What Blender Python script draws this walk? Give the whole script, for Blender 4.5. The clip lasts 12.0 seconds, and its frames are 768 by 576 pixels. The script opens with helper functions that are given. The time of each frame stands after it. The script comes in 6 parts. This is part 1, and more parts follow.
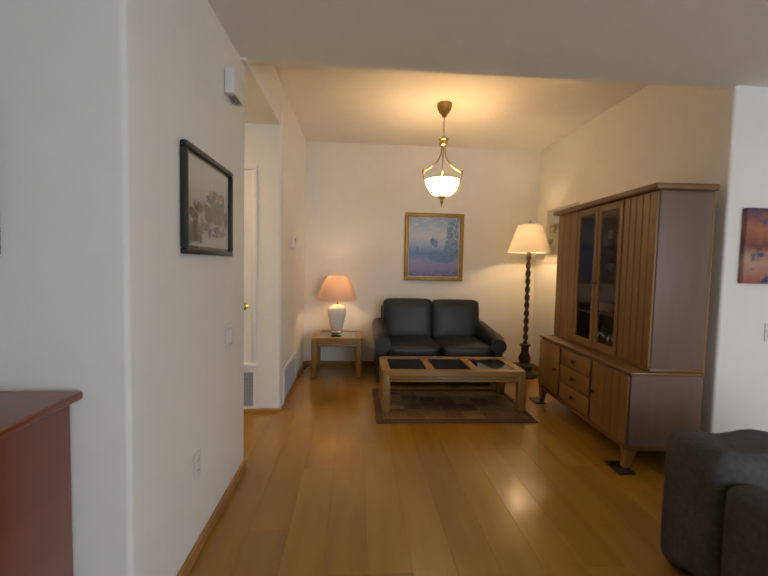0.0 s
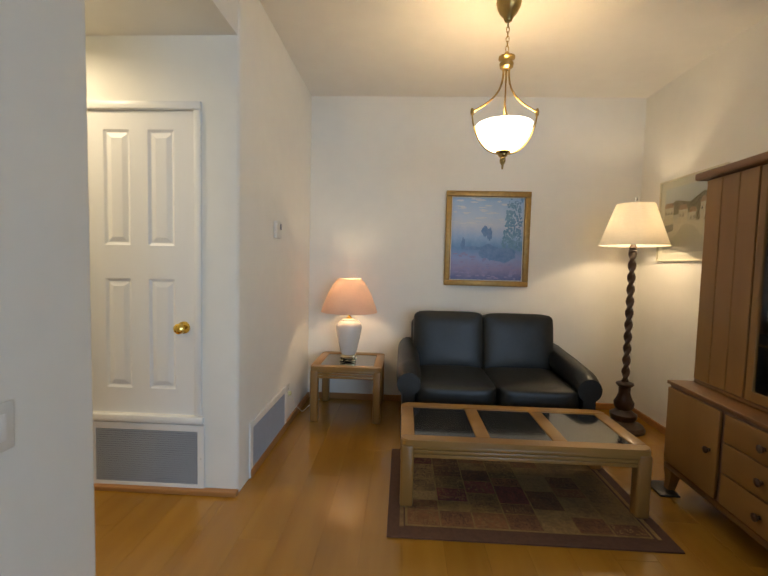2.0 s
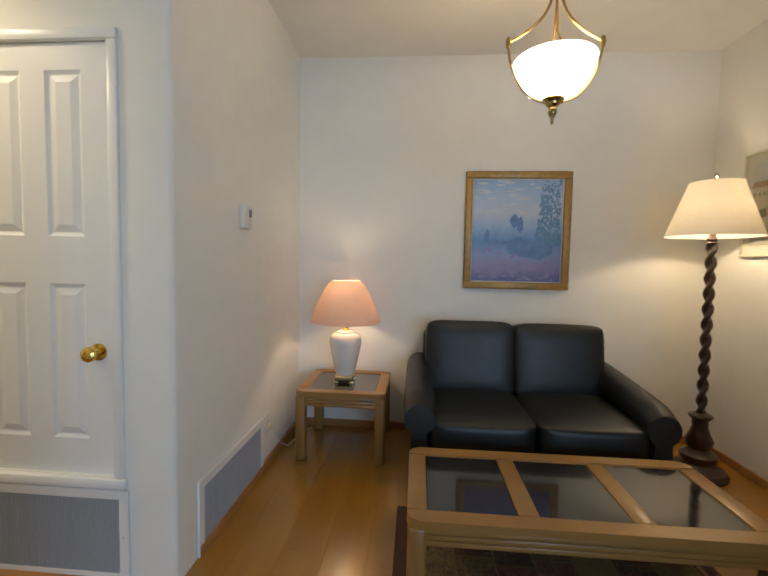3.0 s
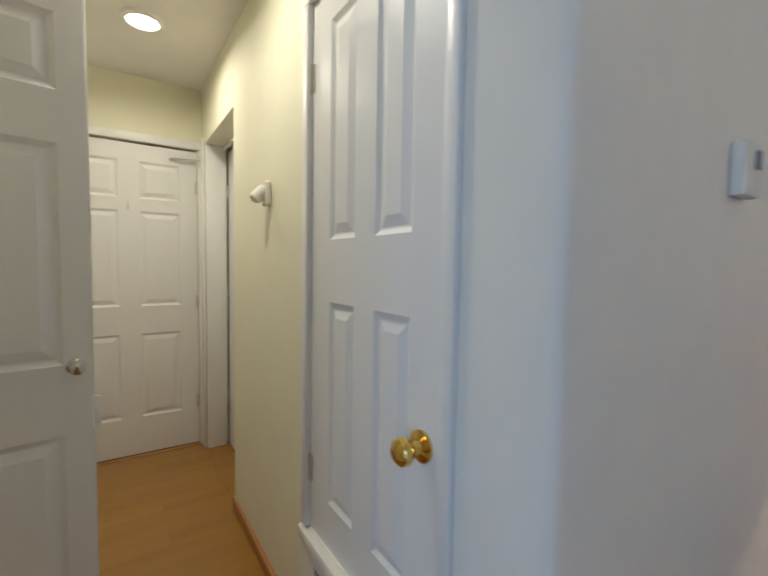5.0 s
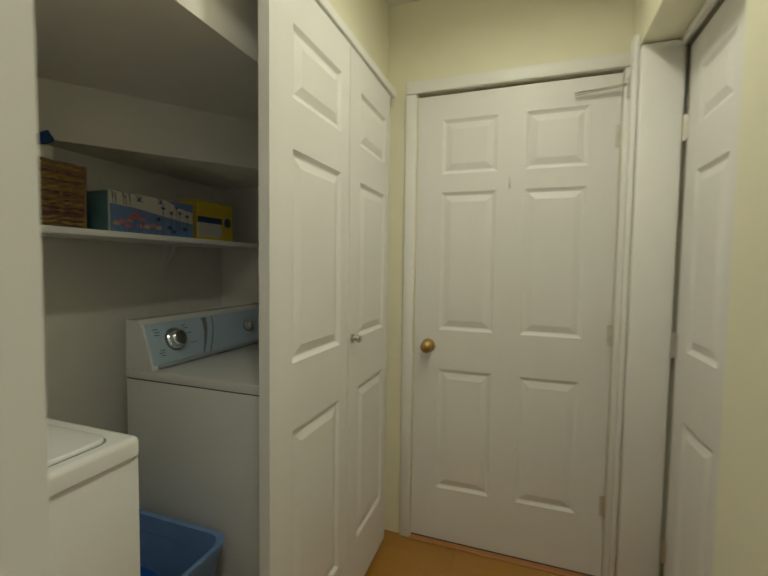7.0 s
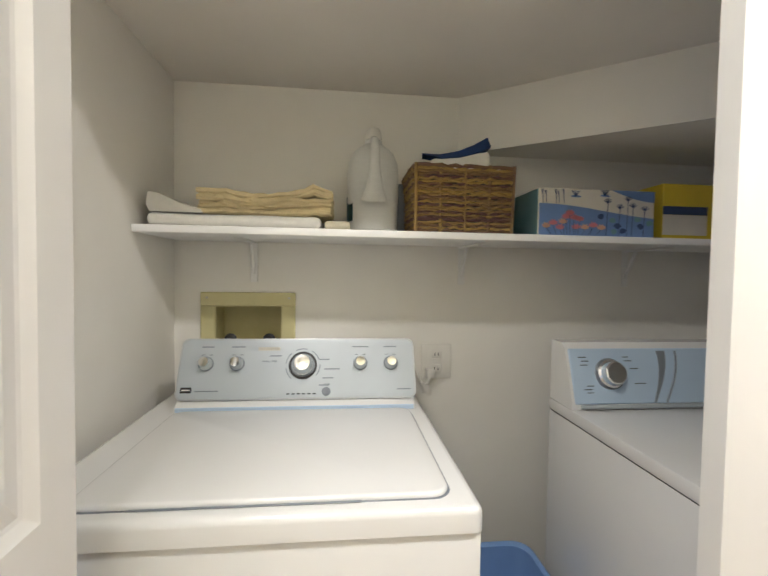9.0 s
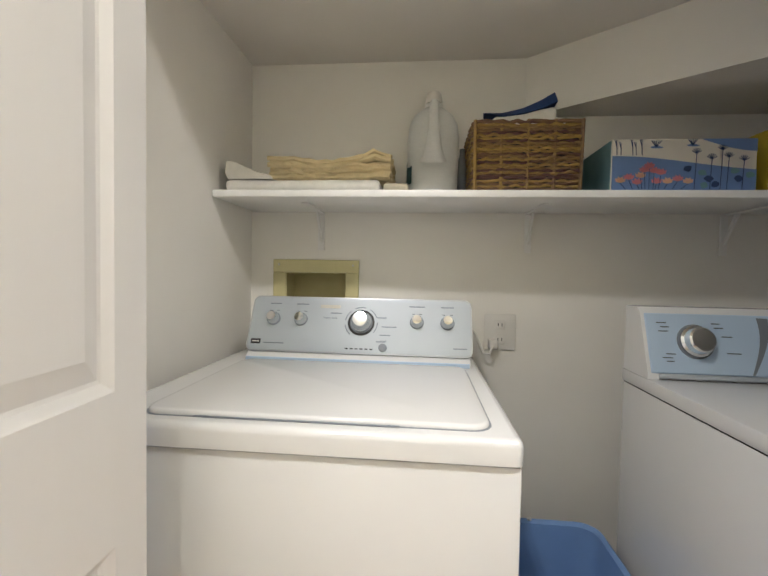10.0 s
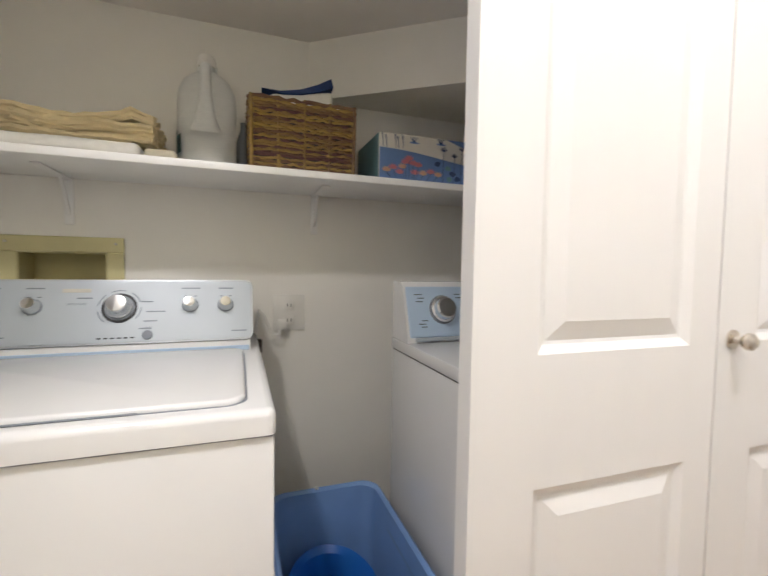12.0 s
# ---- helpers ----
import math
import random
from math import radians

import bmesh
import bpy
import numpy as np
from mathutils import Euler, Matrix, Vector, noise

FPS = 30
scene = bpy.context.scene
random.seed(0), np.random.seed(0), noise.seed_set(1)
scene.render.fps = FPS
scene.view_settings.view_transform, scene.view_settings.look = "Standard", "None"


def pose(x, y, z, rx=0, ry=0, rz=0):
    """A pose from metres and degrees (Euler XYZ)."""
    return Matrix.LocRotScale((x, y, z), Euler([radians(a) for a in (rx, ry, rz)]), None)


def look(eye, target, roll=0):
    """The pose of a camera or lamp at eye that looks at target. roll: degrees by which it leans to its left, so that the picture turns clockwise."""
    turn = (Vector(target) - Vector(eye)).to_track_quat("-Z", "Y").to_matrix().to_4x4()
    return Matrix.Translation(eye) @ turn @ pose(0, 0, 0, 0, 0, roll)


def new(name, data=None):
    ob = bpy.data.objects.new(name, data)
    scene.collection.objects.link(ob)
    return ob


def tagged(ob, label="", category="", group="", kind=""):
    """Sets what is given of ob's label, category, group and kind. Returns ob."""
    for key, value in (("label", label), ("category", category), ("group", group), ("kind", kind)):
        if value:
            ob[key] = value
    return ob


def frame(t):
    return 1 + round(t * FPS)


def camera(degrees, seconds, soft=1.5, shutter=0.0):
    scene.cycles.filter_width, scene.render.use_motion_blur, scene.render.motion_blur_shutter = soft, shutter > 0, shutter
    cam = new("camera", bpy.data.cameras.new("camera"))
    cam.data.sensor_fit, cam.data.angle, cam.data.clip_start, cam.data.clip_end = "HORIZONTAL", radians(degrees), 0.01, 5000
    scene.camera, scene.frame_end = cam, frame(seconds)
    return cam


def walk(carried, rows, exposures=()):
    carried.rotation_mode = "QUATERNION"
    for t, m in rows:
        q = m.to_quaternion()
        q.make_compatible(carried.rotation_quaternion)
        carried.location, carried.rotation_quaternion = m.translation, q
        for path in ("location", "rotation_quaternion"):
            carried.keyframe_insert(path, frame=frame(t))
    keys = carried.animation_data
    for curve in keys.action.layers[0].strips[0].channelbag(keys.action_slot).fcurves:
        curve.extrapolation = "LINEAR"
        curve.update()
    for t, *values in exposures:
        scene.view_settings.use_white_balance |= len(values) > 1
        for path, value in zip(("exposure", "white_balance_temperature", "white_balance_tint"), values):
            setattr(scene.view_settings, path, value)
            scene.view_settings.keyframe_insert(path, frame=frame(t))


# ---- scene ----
cam = camera(86.3, 12.0, shutter=0.25)
PATH = [
    (0, (-0.004, -0.214, 1.297), (0.133, 1.778, 1.183), 1.3),
    (0.5, (0.067, 0.13, 1.293), (0.077, 2.127, 1.178), 1.4),
    (1, (0.111, 0.466, 1.287), (0.053, 2.462, 1.169), 1.4),
    (1.5, (0.189, 0.836, 1.3), (0.102, 2.83, 1.178), 1.3),
    (2, (0.231, 1.195, 1.29), (0.138, 3.19, 1.17), 1.4),
    (2.5, (0.242, 1.547, 1.273), (0.147, 3.541, 1.154), 1.4),
    (2.7, (0.256, 1.686, 1.274), (0.154, 3.68, 1.155), 1.3),
    (4.5, (-0.043, 2.69, 1.277), (-1.264, 4.27, 1.169), 1.0),
    (5, (-0.314, 2.833, 1.285), (-1.981, 3.933, 1.173), 0.9),
    (5.5, (-0.632, 2.937, 1.278), (-2.509, 3.617, 1.164), 0.6),
    (6, (-0.961, 3.036, 1.282), (-2.952, 3.193, 1.174), 0.6),
    (6.5, (-1.287, 3.044, 1.279), (-3.265, 2.764, 1.173), 0.8),
    (7, (-1.581, 3.0, 1.277), (-3.466, 2.339, 1.169), 0.8),
    (7.5, (-1.764, 2.908, 1.269), (-3.364, 1.713, 1.156), 0.7),
    (7.7, (-1.801, 2.872, 1.275), (-3.243, 1.491, 1.168), 0.5),
    (9.3, (-2.002, 2.829, 1.253), (-2.011, 0.831, 1.18), 1.0),
    (9.5, (-2.009, 2.836, 1.237), (-1.927, 0.84, 1.161), 1.0),
    (10, (-2.045, 2.846, 1.156), (-1.865, 0.856, 1.085), 1.1),
    (10.5, (-2.101, 2.841, 1.117), (-1.915, 0.851, 1.047), 1.1),
    (11, (-2.123, 2.843, 1.107), (-2.015, 0.847, 1.033), 1.1),
    (11.5, (-2.127, 2.843, 1.11), (-2.36, 0.858, 1.03), 0.9),
    (12, (-2.148, 2.854, 1.127), (-2.814, 0.971, 1.025), 0.9),
]
EXPOSURES = [(0.0, -0.08, 9900, 21), (0.7, 0.0, 9300, 17), (1.5, 0.05, 8100, 13), (2.7, -0.02, 7200, 11), (4.5, -0.05, 6200, 11), (5.0, -0.2, 5950, 10), (5.5, -0.38, 5750, 9), (6.5, -0.42, 5700, 5), (7.0, -0.48, 6000, 1), (7.7, -0.1, 5950, 4), (9.3, 1.15, 5350, 18), (10.0, 1.03, 5350, 18), (12.0, 1.0, 5300, 21)]
walk(cam, [(t, look(eye, target, roll)) for t, eye, target, roll in PATH], EXPOSURES)

# ---- world and lights ----
world = bpy.data.worlds.new("world")
scene.world = world
world.use_nodes = True
wn = world.node_tree.nodes
sky = wn.new("ShaderNodeTexSky")
sky.sky_type = 'NISHITA'
sky.sun_disc = False
sky.sun_elevation, sky.sun_rotation = radians(35), radians(200)
wn["Background"].inputs[1].default_value = 0.1
world.node_tree.links.new(sky.outputs[0], wn["Background"].inputs[0])


def lamp(name, kind, at, watts, colour, size=0.05, target=None, spread=None):
    data = bpy.data.lights.new(name, kind)
    data.energy, data.color = watts, colour
    ob = new(name, data)
    if kind == 'AREA':
        data.shape = 'RECTANGLE'
        data.size, data.size_y = size
    else:
        data.shadow_soft_size = size
    if kind == 'SPOT':
        data.spot_size, data.spot_blend = radians(spread), 0.6
    ob.matrix_world = look(at, target) if target else Matrix.Translation(at)
    return ob


PEND = (0.785, 3.63)
lamp("pendant_bulb", 'POINT', (PEND[0], PEND[1], 2.012), 6.5, (1.0, 0.81, 0.56), 0.05)
lamp("table_lamp_bulb", 'POINT', (-0.225, 4.68, 1.06), 3.6, (1.0, 0.84, 0.58), 0.03)
lamp("floor_lamp_bulb", 'POINT', (2.035, 4.53, 1.62), 8.0, (1.0, 0.83, 0.60), 0.03)
DOWNLIGHTS = ((-2.665, 2.97), (-1.68, 2.94))
for at_x, at_y in DOWNLIGHTS:
    lamp("downlight_bulb", 'AREA', (at_x, at_y, 2.428), 6.5, (1.0, 0.89, 0.68), (0.14, 0.14), (at_x, at_y, 0)).data.spread = radians(165)
lamp("window_daylight", 'AREA', (2.4, -2.56, 1.35), 120, (0.38, 0.62, 1.0), (3.0, 1.9), (1.2, 2.0, 1.2))


# ---- materials ----
def mat(name, colour, rough=0.5, metal=0.0, scale=0.0, vary=0.08, bump=0.0, bscale=None, stretch=(1, 1, 1), coat=0.0, per_piece=0.0, second=None):
    m = bpy.data.materials.new(name)
    m.use_nodes = True
    nt = m.node_tree
    b = nt.nodes["Principled BSDF"]
    b.inputs["Base Color"].default_value = (*colour, 1)
    b.inputs["Roughness"].default_value = rough
    b.inputs["Metallic"].default_value = metal
    b.inputs["Coat Weight"].default_value = coat
    b.inputs["Coat Roughness"].default_value = 0.12
    if scale:
        tc = nt.nodes.new("ShaderNodeTexCoord")
        mp = nt.nodes.new("ShaderNodeMapping")
        mp.inputs["Scale"].default_value = stretch
        nt.links.new(tc.outputs["Object"], mp.inputs[0])
        vec = mp.outputs[0]
        if per_piece:
            oi = nt.nodes.new("ShaderNodeObjectInfo")
            ad = nt.nodes.new("ShaderNodeVectorMath")
            sc = nt.nodes.new("ShaderNodeVectorMath")
            sc.operation = 'SCALE'
            sc.inputs[0].default_value = (17.0, 9.0, 5.0)
            nt.links.new(oi.outputs["Random"], sc.inputs["Scale"])
            nt.links.new(vec, ad.inputs[0])
            nt.links.new(sc.outputs[0], ad.inputs[1])
            vec = ad.outputs[0]
        n1 = nt.nodes.new("ShaderNodeTexNoise")
        n1.inputs["Scale"].default_value, n1.inputs["Detail"].default_value = scale, 6
        n2 = nt.nodes.new("ShaderNodeTexNoise")
        n2.inputs["Scale"].default_value, n2.inputs["Detail"].default_value = scale * 0.17, 3
        nt.links.new(vec, n1.inputs[0])
        nt.links.new(vec, n2.inputs[0])
        av = nt.nodes.new("ShaderNodeMath")
        av.operation = 'MULTIPLY_ADD'
        nt.links.new(n1.outputs[0], av.inputs[0])
        av.inputs[1].default_value = 0.55
        hm = nt.nodes.new("ShaderNodeMath")
        hm.operation = 'MULTIPLY'
        hm.inputs[1].default_value = 0.45
        nt.links.new(n2.outputs[0], hm.inputs[0])
        nt.links.new(hm.outputs[0], av.inputs[2])
        val = av.outputs[0]
        if per_piece:
            pm = nt.nodes.new("ShaderNodeMath")
            pm.operation = 'MULTIPLY_ADD'
            nt.links.new(oi.outputs["Random"], pm.inputs[0])
            pm.inputs[1].default_value = per_piece
            sb = nt.nodes.new("ShaderNodeMath")
            sb.operation = 'SUBTRACT'
            nt.links.new(val, sb.inputs[0])
            sb.inputs[1].default_value = per_piece / 2
            nt.links.new(sb.outputs[0], pm.inputs[2])
            val = pm.outputs[0]
        ramp = nt.nodes.new("ShaderNodeValToRGB")
        lo = [c * (1 - vary * 2) for c in colour] if second is None else second
        hi = [min(1, c * (1 + vary * 2)) for c in colour] if second is None else colour
        ramp.color_ramp.elements[0].position, ramp.color_ramp.elements[1].position = 0.28, 0.72
        ramp.color_ramp.elements[0].color = (*lo, 1)
        ramp.color_ramp.elements[1].color = (*hi, 1)
        nt.links.new(val, ramp.inputs[0])
        nt.links.new(ramp.outputs[0], b.inputs["Base Color"])
        rr = nt.nodes.new("ShaderNodeMapRange")
        rr.inputs[3].default_value, rr.inputs[4].default_value = max(0.02, rough - 0.07), min(1, rough + 0.07)
        nt.links.new(n2.outputs[0], rr.inputs[0])
        nt.links.new(rr.outputs[0], b.inputs["Roughness"])
        if bump:
            bp = nt.nodes.new("ShaderNodeBump")
            bp.inputs["Strength"].default_value, bp.inputs["Distance"].default_value = bump, 0.002
            src = n1
            if bscale:
                src = nt.nodes.new("ShaderNodeTexNoise")
                src.inputs["Scale"].default_value, src.inputs["Detail"].default_value = bscale, 3
                nt.links.new(vec, src.inputs[0])
            nt.links.new(src.outputs[0], bp.inputs["Height"])
            nt.links.new(bp.outputs[0], b.inputs["Normal"])
    return m


def glow(name, colour, strength):
    m = mat(name, colour, 0.4)
    b = m.node_tree.nodes["Principled BSDF"]
    b.inputs["Emission Color"].default_value = (*colour, 1)
    b.inputs["Emission Strength"].default_value = strength
    return m


def shade_cloth(name, colour, through_amount=0.6):
    m = mat(name, colour, 0.9, scale=160, vary=0.04, bump=0.2, stretch=(1, 1, 3))
    nt = m.node_tree
    tr = nt.nodes.new("ShaderNodeBsdfTranslucent")
    tr.inputs[0].default_value = (*colour, 1)
    mx = nt.nodes.new("ShaderNodeMixShader")
    mx.inputs[0].default_value = through_amount
    out = nt.nodes["Material Output"]
    nt.links.new(nt.nodes["Principled BSDF"].outputs[0], mx.inputs[1])
    nt.links.new(tr.outputs[0], mx.inputs[2])
    nt.links.new(mx.outputs[0], out.inputs[0])
    return m


def glass(name, colour=(1, 1, 1), rough=0.02, gloss=0.035):
    m = bpy.data.materials.new(name)
    m.use_nodes = True
    nt = m.node_tree
    tr = nt.nodes.new("ShaderNodeBsdfTransparent")
    tr.inputs[0].default_value = (*colour, 1)
    gl = nt.nodes.new("ShaderNodeBsdfGlossy")
    gl.inputs["Roughness"].default_value = rough
    lw = nt.nodes.new("ShaderNodeLayerWeight")
    pw = nt.nodes.new("ShaderNodeMath")
    pw.operation = 'POWER'
    pw.inputs[1].default_value = 4.0
    fr = nt.nodes.new("ShaderNodeMath")
    fr.operation = 'MULTIPLY_ADD'
    fr.inputs[1].default_value, fr.inputs[2].default_value = 0.5, gloss
    nt.links.new(lw.outputs["Facing"], pw.inputs[0])
    nt.links.new(pw.outputs[0], fr.inputs[0])
    mx = nt.nodes.new("ShaderNodeMixShader")
    nt.links.new(fr.outputs[0], mx.inputs[0])
    nt.links.new(tr.outputs[0], mx.inputs[1])
    nt.links.new(gl.outputs[0], mx.inputs[2])
    nt.links.new(mx.outputs[0], nt.nodes["Material Output"].inputs[0])
    return m


M_WALL = mat("wall_paint", (0.87, 0.845, 0.78), 0.75, scale=9, vary=0.012, bump=0.07, bscale=140)
M_HALL = mat("hall_paint", (0.86, 0.83, 0.645), 0.7, scale=9, vary=0.012, bump=0.07, bscale=140)
M_CEIL = mat("ceiling_paint", (0.86, 0.83, 0.77), 0.9, scale=7, vary=0.015, bump=0.12, bscale=110)
M_TRIM = mat("white_gloss_trim", (0.86, 0.85, 0.82), 0.35, scale=14, vary=0.01, bump=0.06, bscale=60)
M_DOOR = mat("white_door_paint", (0.81, 0.80, 0.78), 0.42, scale=10, vary=0.012, bump=0.12, bscale=70, stretch=(1, 1, 0.12))
M_FLOOR = mat("honey_laminate", (0.43, 0.213, 0.032), 0.22, scale=11, second=(0.295, 0.138, 0.019), bump=0.04, stretch=(1, 0.12, 1), coat=0.25, per_piece=0.10)
M_SUB = mat("floor_joint", (0.30, 0.13, 0.025), 0.7)
M_BASE = mat("wood_baseboard", (0.42, 0.19, 0.06), 0.4, scale=12, vary=0.12, stretch=(0.2, 0.2, 1))
M_OAK = mat("light_oak", (0.38, 0.20, 0.055), 0.34, scale=14, second=(0.28, 0.14, 0.035), bump=0.1, stretch=(0.12, 1, 1), coat=0.15)
M_OAKV = mat("light_oak_upright", (0.36, 0.178, 0.05), 0.36, scale=14, second=(0.27, 0.135, 0.034), bump=0.1, stretch=(1, 1, 0.12), coat=0.15)
M_PINE = mat("stained_pine", (0.33, 0.175, 0.052), 0.42, scale=10, second=(0.20, 0.096, 0.029), bump=0.08, stretch=(1, 0.5, 0.1), coat=0.1)
M_PINEH = mat("stained_pine_top", (0.25, 0.115, 0.036), 0.4, scale=10, second=(0.15, 0.065, 0.022), bump=0.08, stretch=(1, 0.1, 1), coat=0.1)
M_PINESIDE = mat("cabinet_side_veneer", (0.235, 0.145, 0.105), 0.5, scale=10, second=(0.18, 0.10, 0.065), bump=0.06, stretch=(1, 1, 0.1))
M_DARKWOOD = mat("dark_turned_wood", (0.065, 0.028, 0.014), 0.32, scale=20, second=(0.035, 0.015, 0.008), bump=0.1, stretch=(1, 1, 0.3), coat=0.2)
M_REDWOOD = mat("red_mahogany", (0.28, 0.052, 0.015), 0.34, scale=9, second=(0.18, 0.032, 0.010), bump=0.05, stretch=(1, 0.12, 1), coat=0.3)
M_LEATHER = mat("black_leather", (0.0115, 0.0125, 0.0105), 0.42, scale=30, vary=0.2, bump=0.35, bscale=260)
M_GREYCLOTH = mat("charcoal_cloth", (0.068, 0.062, 0.058), 0.9, scale=50, vary=0.2, bump=0.5, bscale=400)
M_BRASS = mat("antique_brass", (0.42, 0.29, 0.11), 0.28, 0.95, scale=20, vary=0.15)
M_BRASSB = mat("polished_brass", (0.80, 0.56, 0.16), 0.16, 1.0, scale=20, vary=0.06)
M_NICKEL = mat("satin_nickel", (0.58, 0.54, 0.47), 0.25, 1.0, scale=20, vary=0.06)
M_STEEL = mat("hinge_steel", (0.70, 0.68, 0.63), 0.35, 0.9, scale=30, vary=0.08)
M_ENAMEL = mat("white_enamel", (0.77, 0.77, 0.76), 0.22, scale=8, vary=0.01, coat=0.3)
M_SILVER = mat("silver_panel", (0.43, 0.47, 0.50), 0.42, 0.1, scale=6, vary=0.04)
M_BLUEPANEL = mat("pale_blue_panel", (0.50, 0.62, 0.76), 0.35, scale=6, vary=0.03)
M_CHROME = mat("chrome", (0.75, 0.75, 0.74), 0.12, 1.0, scale=20, vary=0.04)
M_BLACK = mat("black_print", (0.02, 0.02, 0.022), 0.5)
M_GREYPRINT = mat("grey_print", (0.20, 0.22, 0.25), 0.5)
M_PLASTIC = mat("white_plastic", (0.78, 0.76, 0.70), 0.4, scale=20, vary=0.02)
M_ALMOND = mat("almond_plastic", (0.62, 0.57, 0.30), 0.45, scale=12, vary=0.04)
M_BLUETUB = mat("blue_plastic", (0.21, 0.35, 0.66), 0.4, scale=10, vary=0.05)
M_BLUEDEEP = mat("deep_blue_plastic", (0.03, 0.15, 0.55), 0.35, scale=10, vary=0.06)
M_DARKGLASS = mat("smoked_glass", (0.012, 0.012, 0.012), 0.04, scale=6, vary=0.05, coat=0.6)
M_GLASS = glass("cabinet_glass", (0.93, 0.94, 0.92))
M_STEMWARE = glass("clear_stemware", (0.86, 0.87, 0.86), 0.08, 0.16)
M_GRILLE = mat("grey_grille", (0.42, 0.44, 0.48), 0.5, 0.2, scale=30, vary=0.05)
# dark colour carries the shadow behind vent slats and under the hall door
M_GAPSHADOW = mat("gap_shadow", (0.10, 0.11, 0.13), 0.8)
M_SHADEPINK = shade_cloth("coral_shade", (0.82, 0.64, 0.53), 0.40)
M_SHADECREAM = shade_cloth("cream_shade", (0.88, 0.84, 0.76), 0.33)
M_CERAMIC = mat("white_ceramic", (0.78, 0.75, 0.70), 0.2, scale=10, vary=0.02, coat=0.4)
M_BOWL = glow("lit_alabaster_glass", (1.0, 0.86, 0.64), 10.0)
M_LENS = glow("lit_downlight_lens", (1.0, 0.93, 0.75), 14.0)


# ---- builders ----
def thing(name, at, label, category, group="", rz=0.0):
    ob = new(name)
    ob.matrix_basis = pose(*at, 0, 0, rz)
    ob.empty_display_size = 0.1
    return tagged(ob, label, category, group)


def part(name, bm, material, parent=None, label="", smooth=True, kind="", angle=35):
    me = bpy.data.meshes.new(name)
    bmesh.ops.recalc_face_normals(bm, faces=bm.faces)
    if smooth:
        for f in bm.faces:
            f.smooth = True
        lim = radians(angle)
        for e in bm.edges:
            if len(e.link_faces) == 2 and e.calc_face_angle(0) > lim:
                e.smooth = False
    bm.to_mesh(me)
    bm.free()
    me.materials.append(material)
    ob = new(name, me)
    if parent:
        ob.parent = parent
    return tagged(ob, label, kind=kind)


def box(bm, lo, hi, bev=0.0, seg=2):
    c = [(a + b) / 2 for a, b in zip(lo, hi)]
    s = [abs(b - a) for a, b in zip(lo, hi)]
    vs = bmesh.ops.create_cube(bm, size=1, matrix=Matrix.Translation(c) @ Matrix.Diagonal((*s, 1)))["verts"]
    if bev:
        es = list({e for v in vs for e in v.link_edges})
        bmesh.ops.bevel(bm, geom=es, offset=bev, segments=seg, profile=0.5, affect='EDGES')
    return bm


def B(lo, hi, bev=0.0, seg=2):
    return box(bmesh.new(), lo, hi, bev, seg)


def lathe(bm, profile, seg=24, at=(0, 0, 0), turn=None):
    rings = []
    turn = turn or Matrix.Identity(4)
    for r, z in profile:
        if r < 1e-5:
            rings.append([bm.verts.new(turn @ Vector((0, 0, z)) + Vector(at))])
        else:
            rings.append([bm.verts.new(turn @ Vector((r * math.cos(2 * math.pi * k / seg), r * math.sin(2 * math.pi * k / seg), z)) + Vector(at)) for k in range(seg)])
    for a, b in zip(rings, rings[1:]):
        for k in range(seg):
            q = [a[k % len(a)], a[(k + 1) % len(a)], b[(k + 1) % len(b)], b[k % len(b)]]
            q = list(dict.fromkeys(q))
            if len(q) > 2:
                bm.faces.new(q)
    return bm


def L(profile, seg=24, at=(0, 0, 0), turn=None):
    return lathe(bmesh.new(), profile, seg, at, turn)


def tube(bm, pts, r, seg=8):
    pts = [Vector(p) for p in pts]
    rings = []
    for i, p in enumerate(pts):
        d = (pts[min(i + 1, len(pts) - 1)] - pts[max(i - 1, 0)]).normalized()
        u = d.orthogonal().normalized() if i == 0 else (u - d * u.dot(d)).normalized()
        v = d.cross(u)
        rr = r[i] if isinstance(r, (list, tuple)) else r
        rings.append([bm.verts.new(p + rr * (math.cos(2 * math.pi * k / seg) * u + math.sin(2 * math.pi * k / seg) * v)) for k in range(seg)])
    for a, b in zip(rings, rings[1:]):
        for k in range(seg):
            bm.faces.new((a[k], a[(k + 1) % seg], b[(k + 1) % seg], b[k]))
    bm.faces.new(rings[0])
    bm.faces.new(rings[-1])
    return bm


def T(pts, r, seg=8):
    return tube(bmesh.new(), pts, r, seg)


def prism(bm, outline, axis, lo, hi):
    """An outline of (u, v) pairs pushed along an axis from lo to hi."""
    def put(u, v, w):
        return {"x": (w, u, v), "y": (u, w, v), "z": (u, v, w)}[axis]
    a = [bm.verts.new(put(u, v, lo)) for u, v in outline]
    b = [bm.verts.new(put(u, v, hi)) for u, v in outline]
    bm.faces.new(a)
    bm.faces.new(b)
    for k in range(len(a)):
        bm.faces.new((a[k], a[(k + 1) % len(a)], b[(k + 1) % len(b)], b[k]))
    return bm


def setting(name, bm, material, label="", category="", smooth=False):
    return tagged(part(name, bm, material, None, label, smooth), label, category, kind="structure")


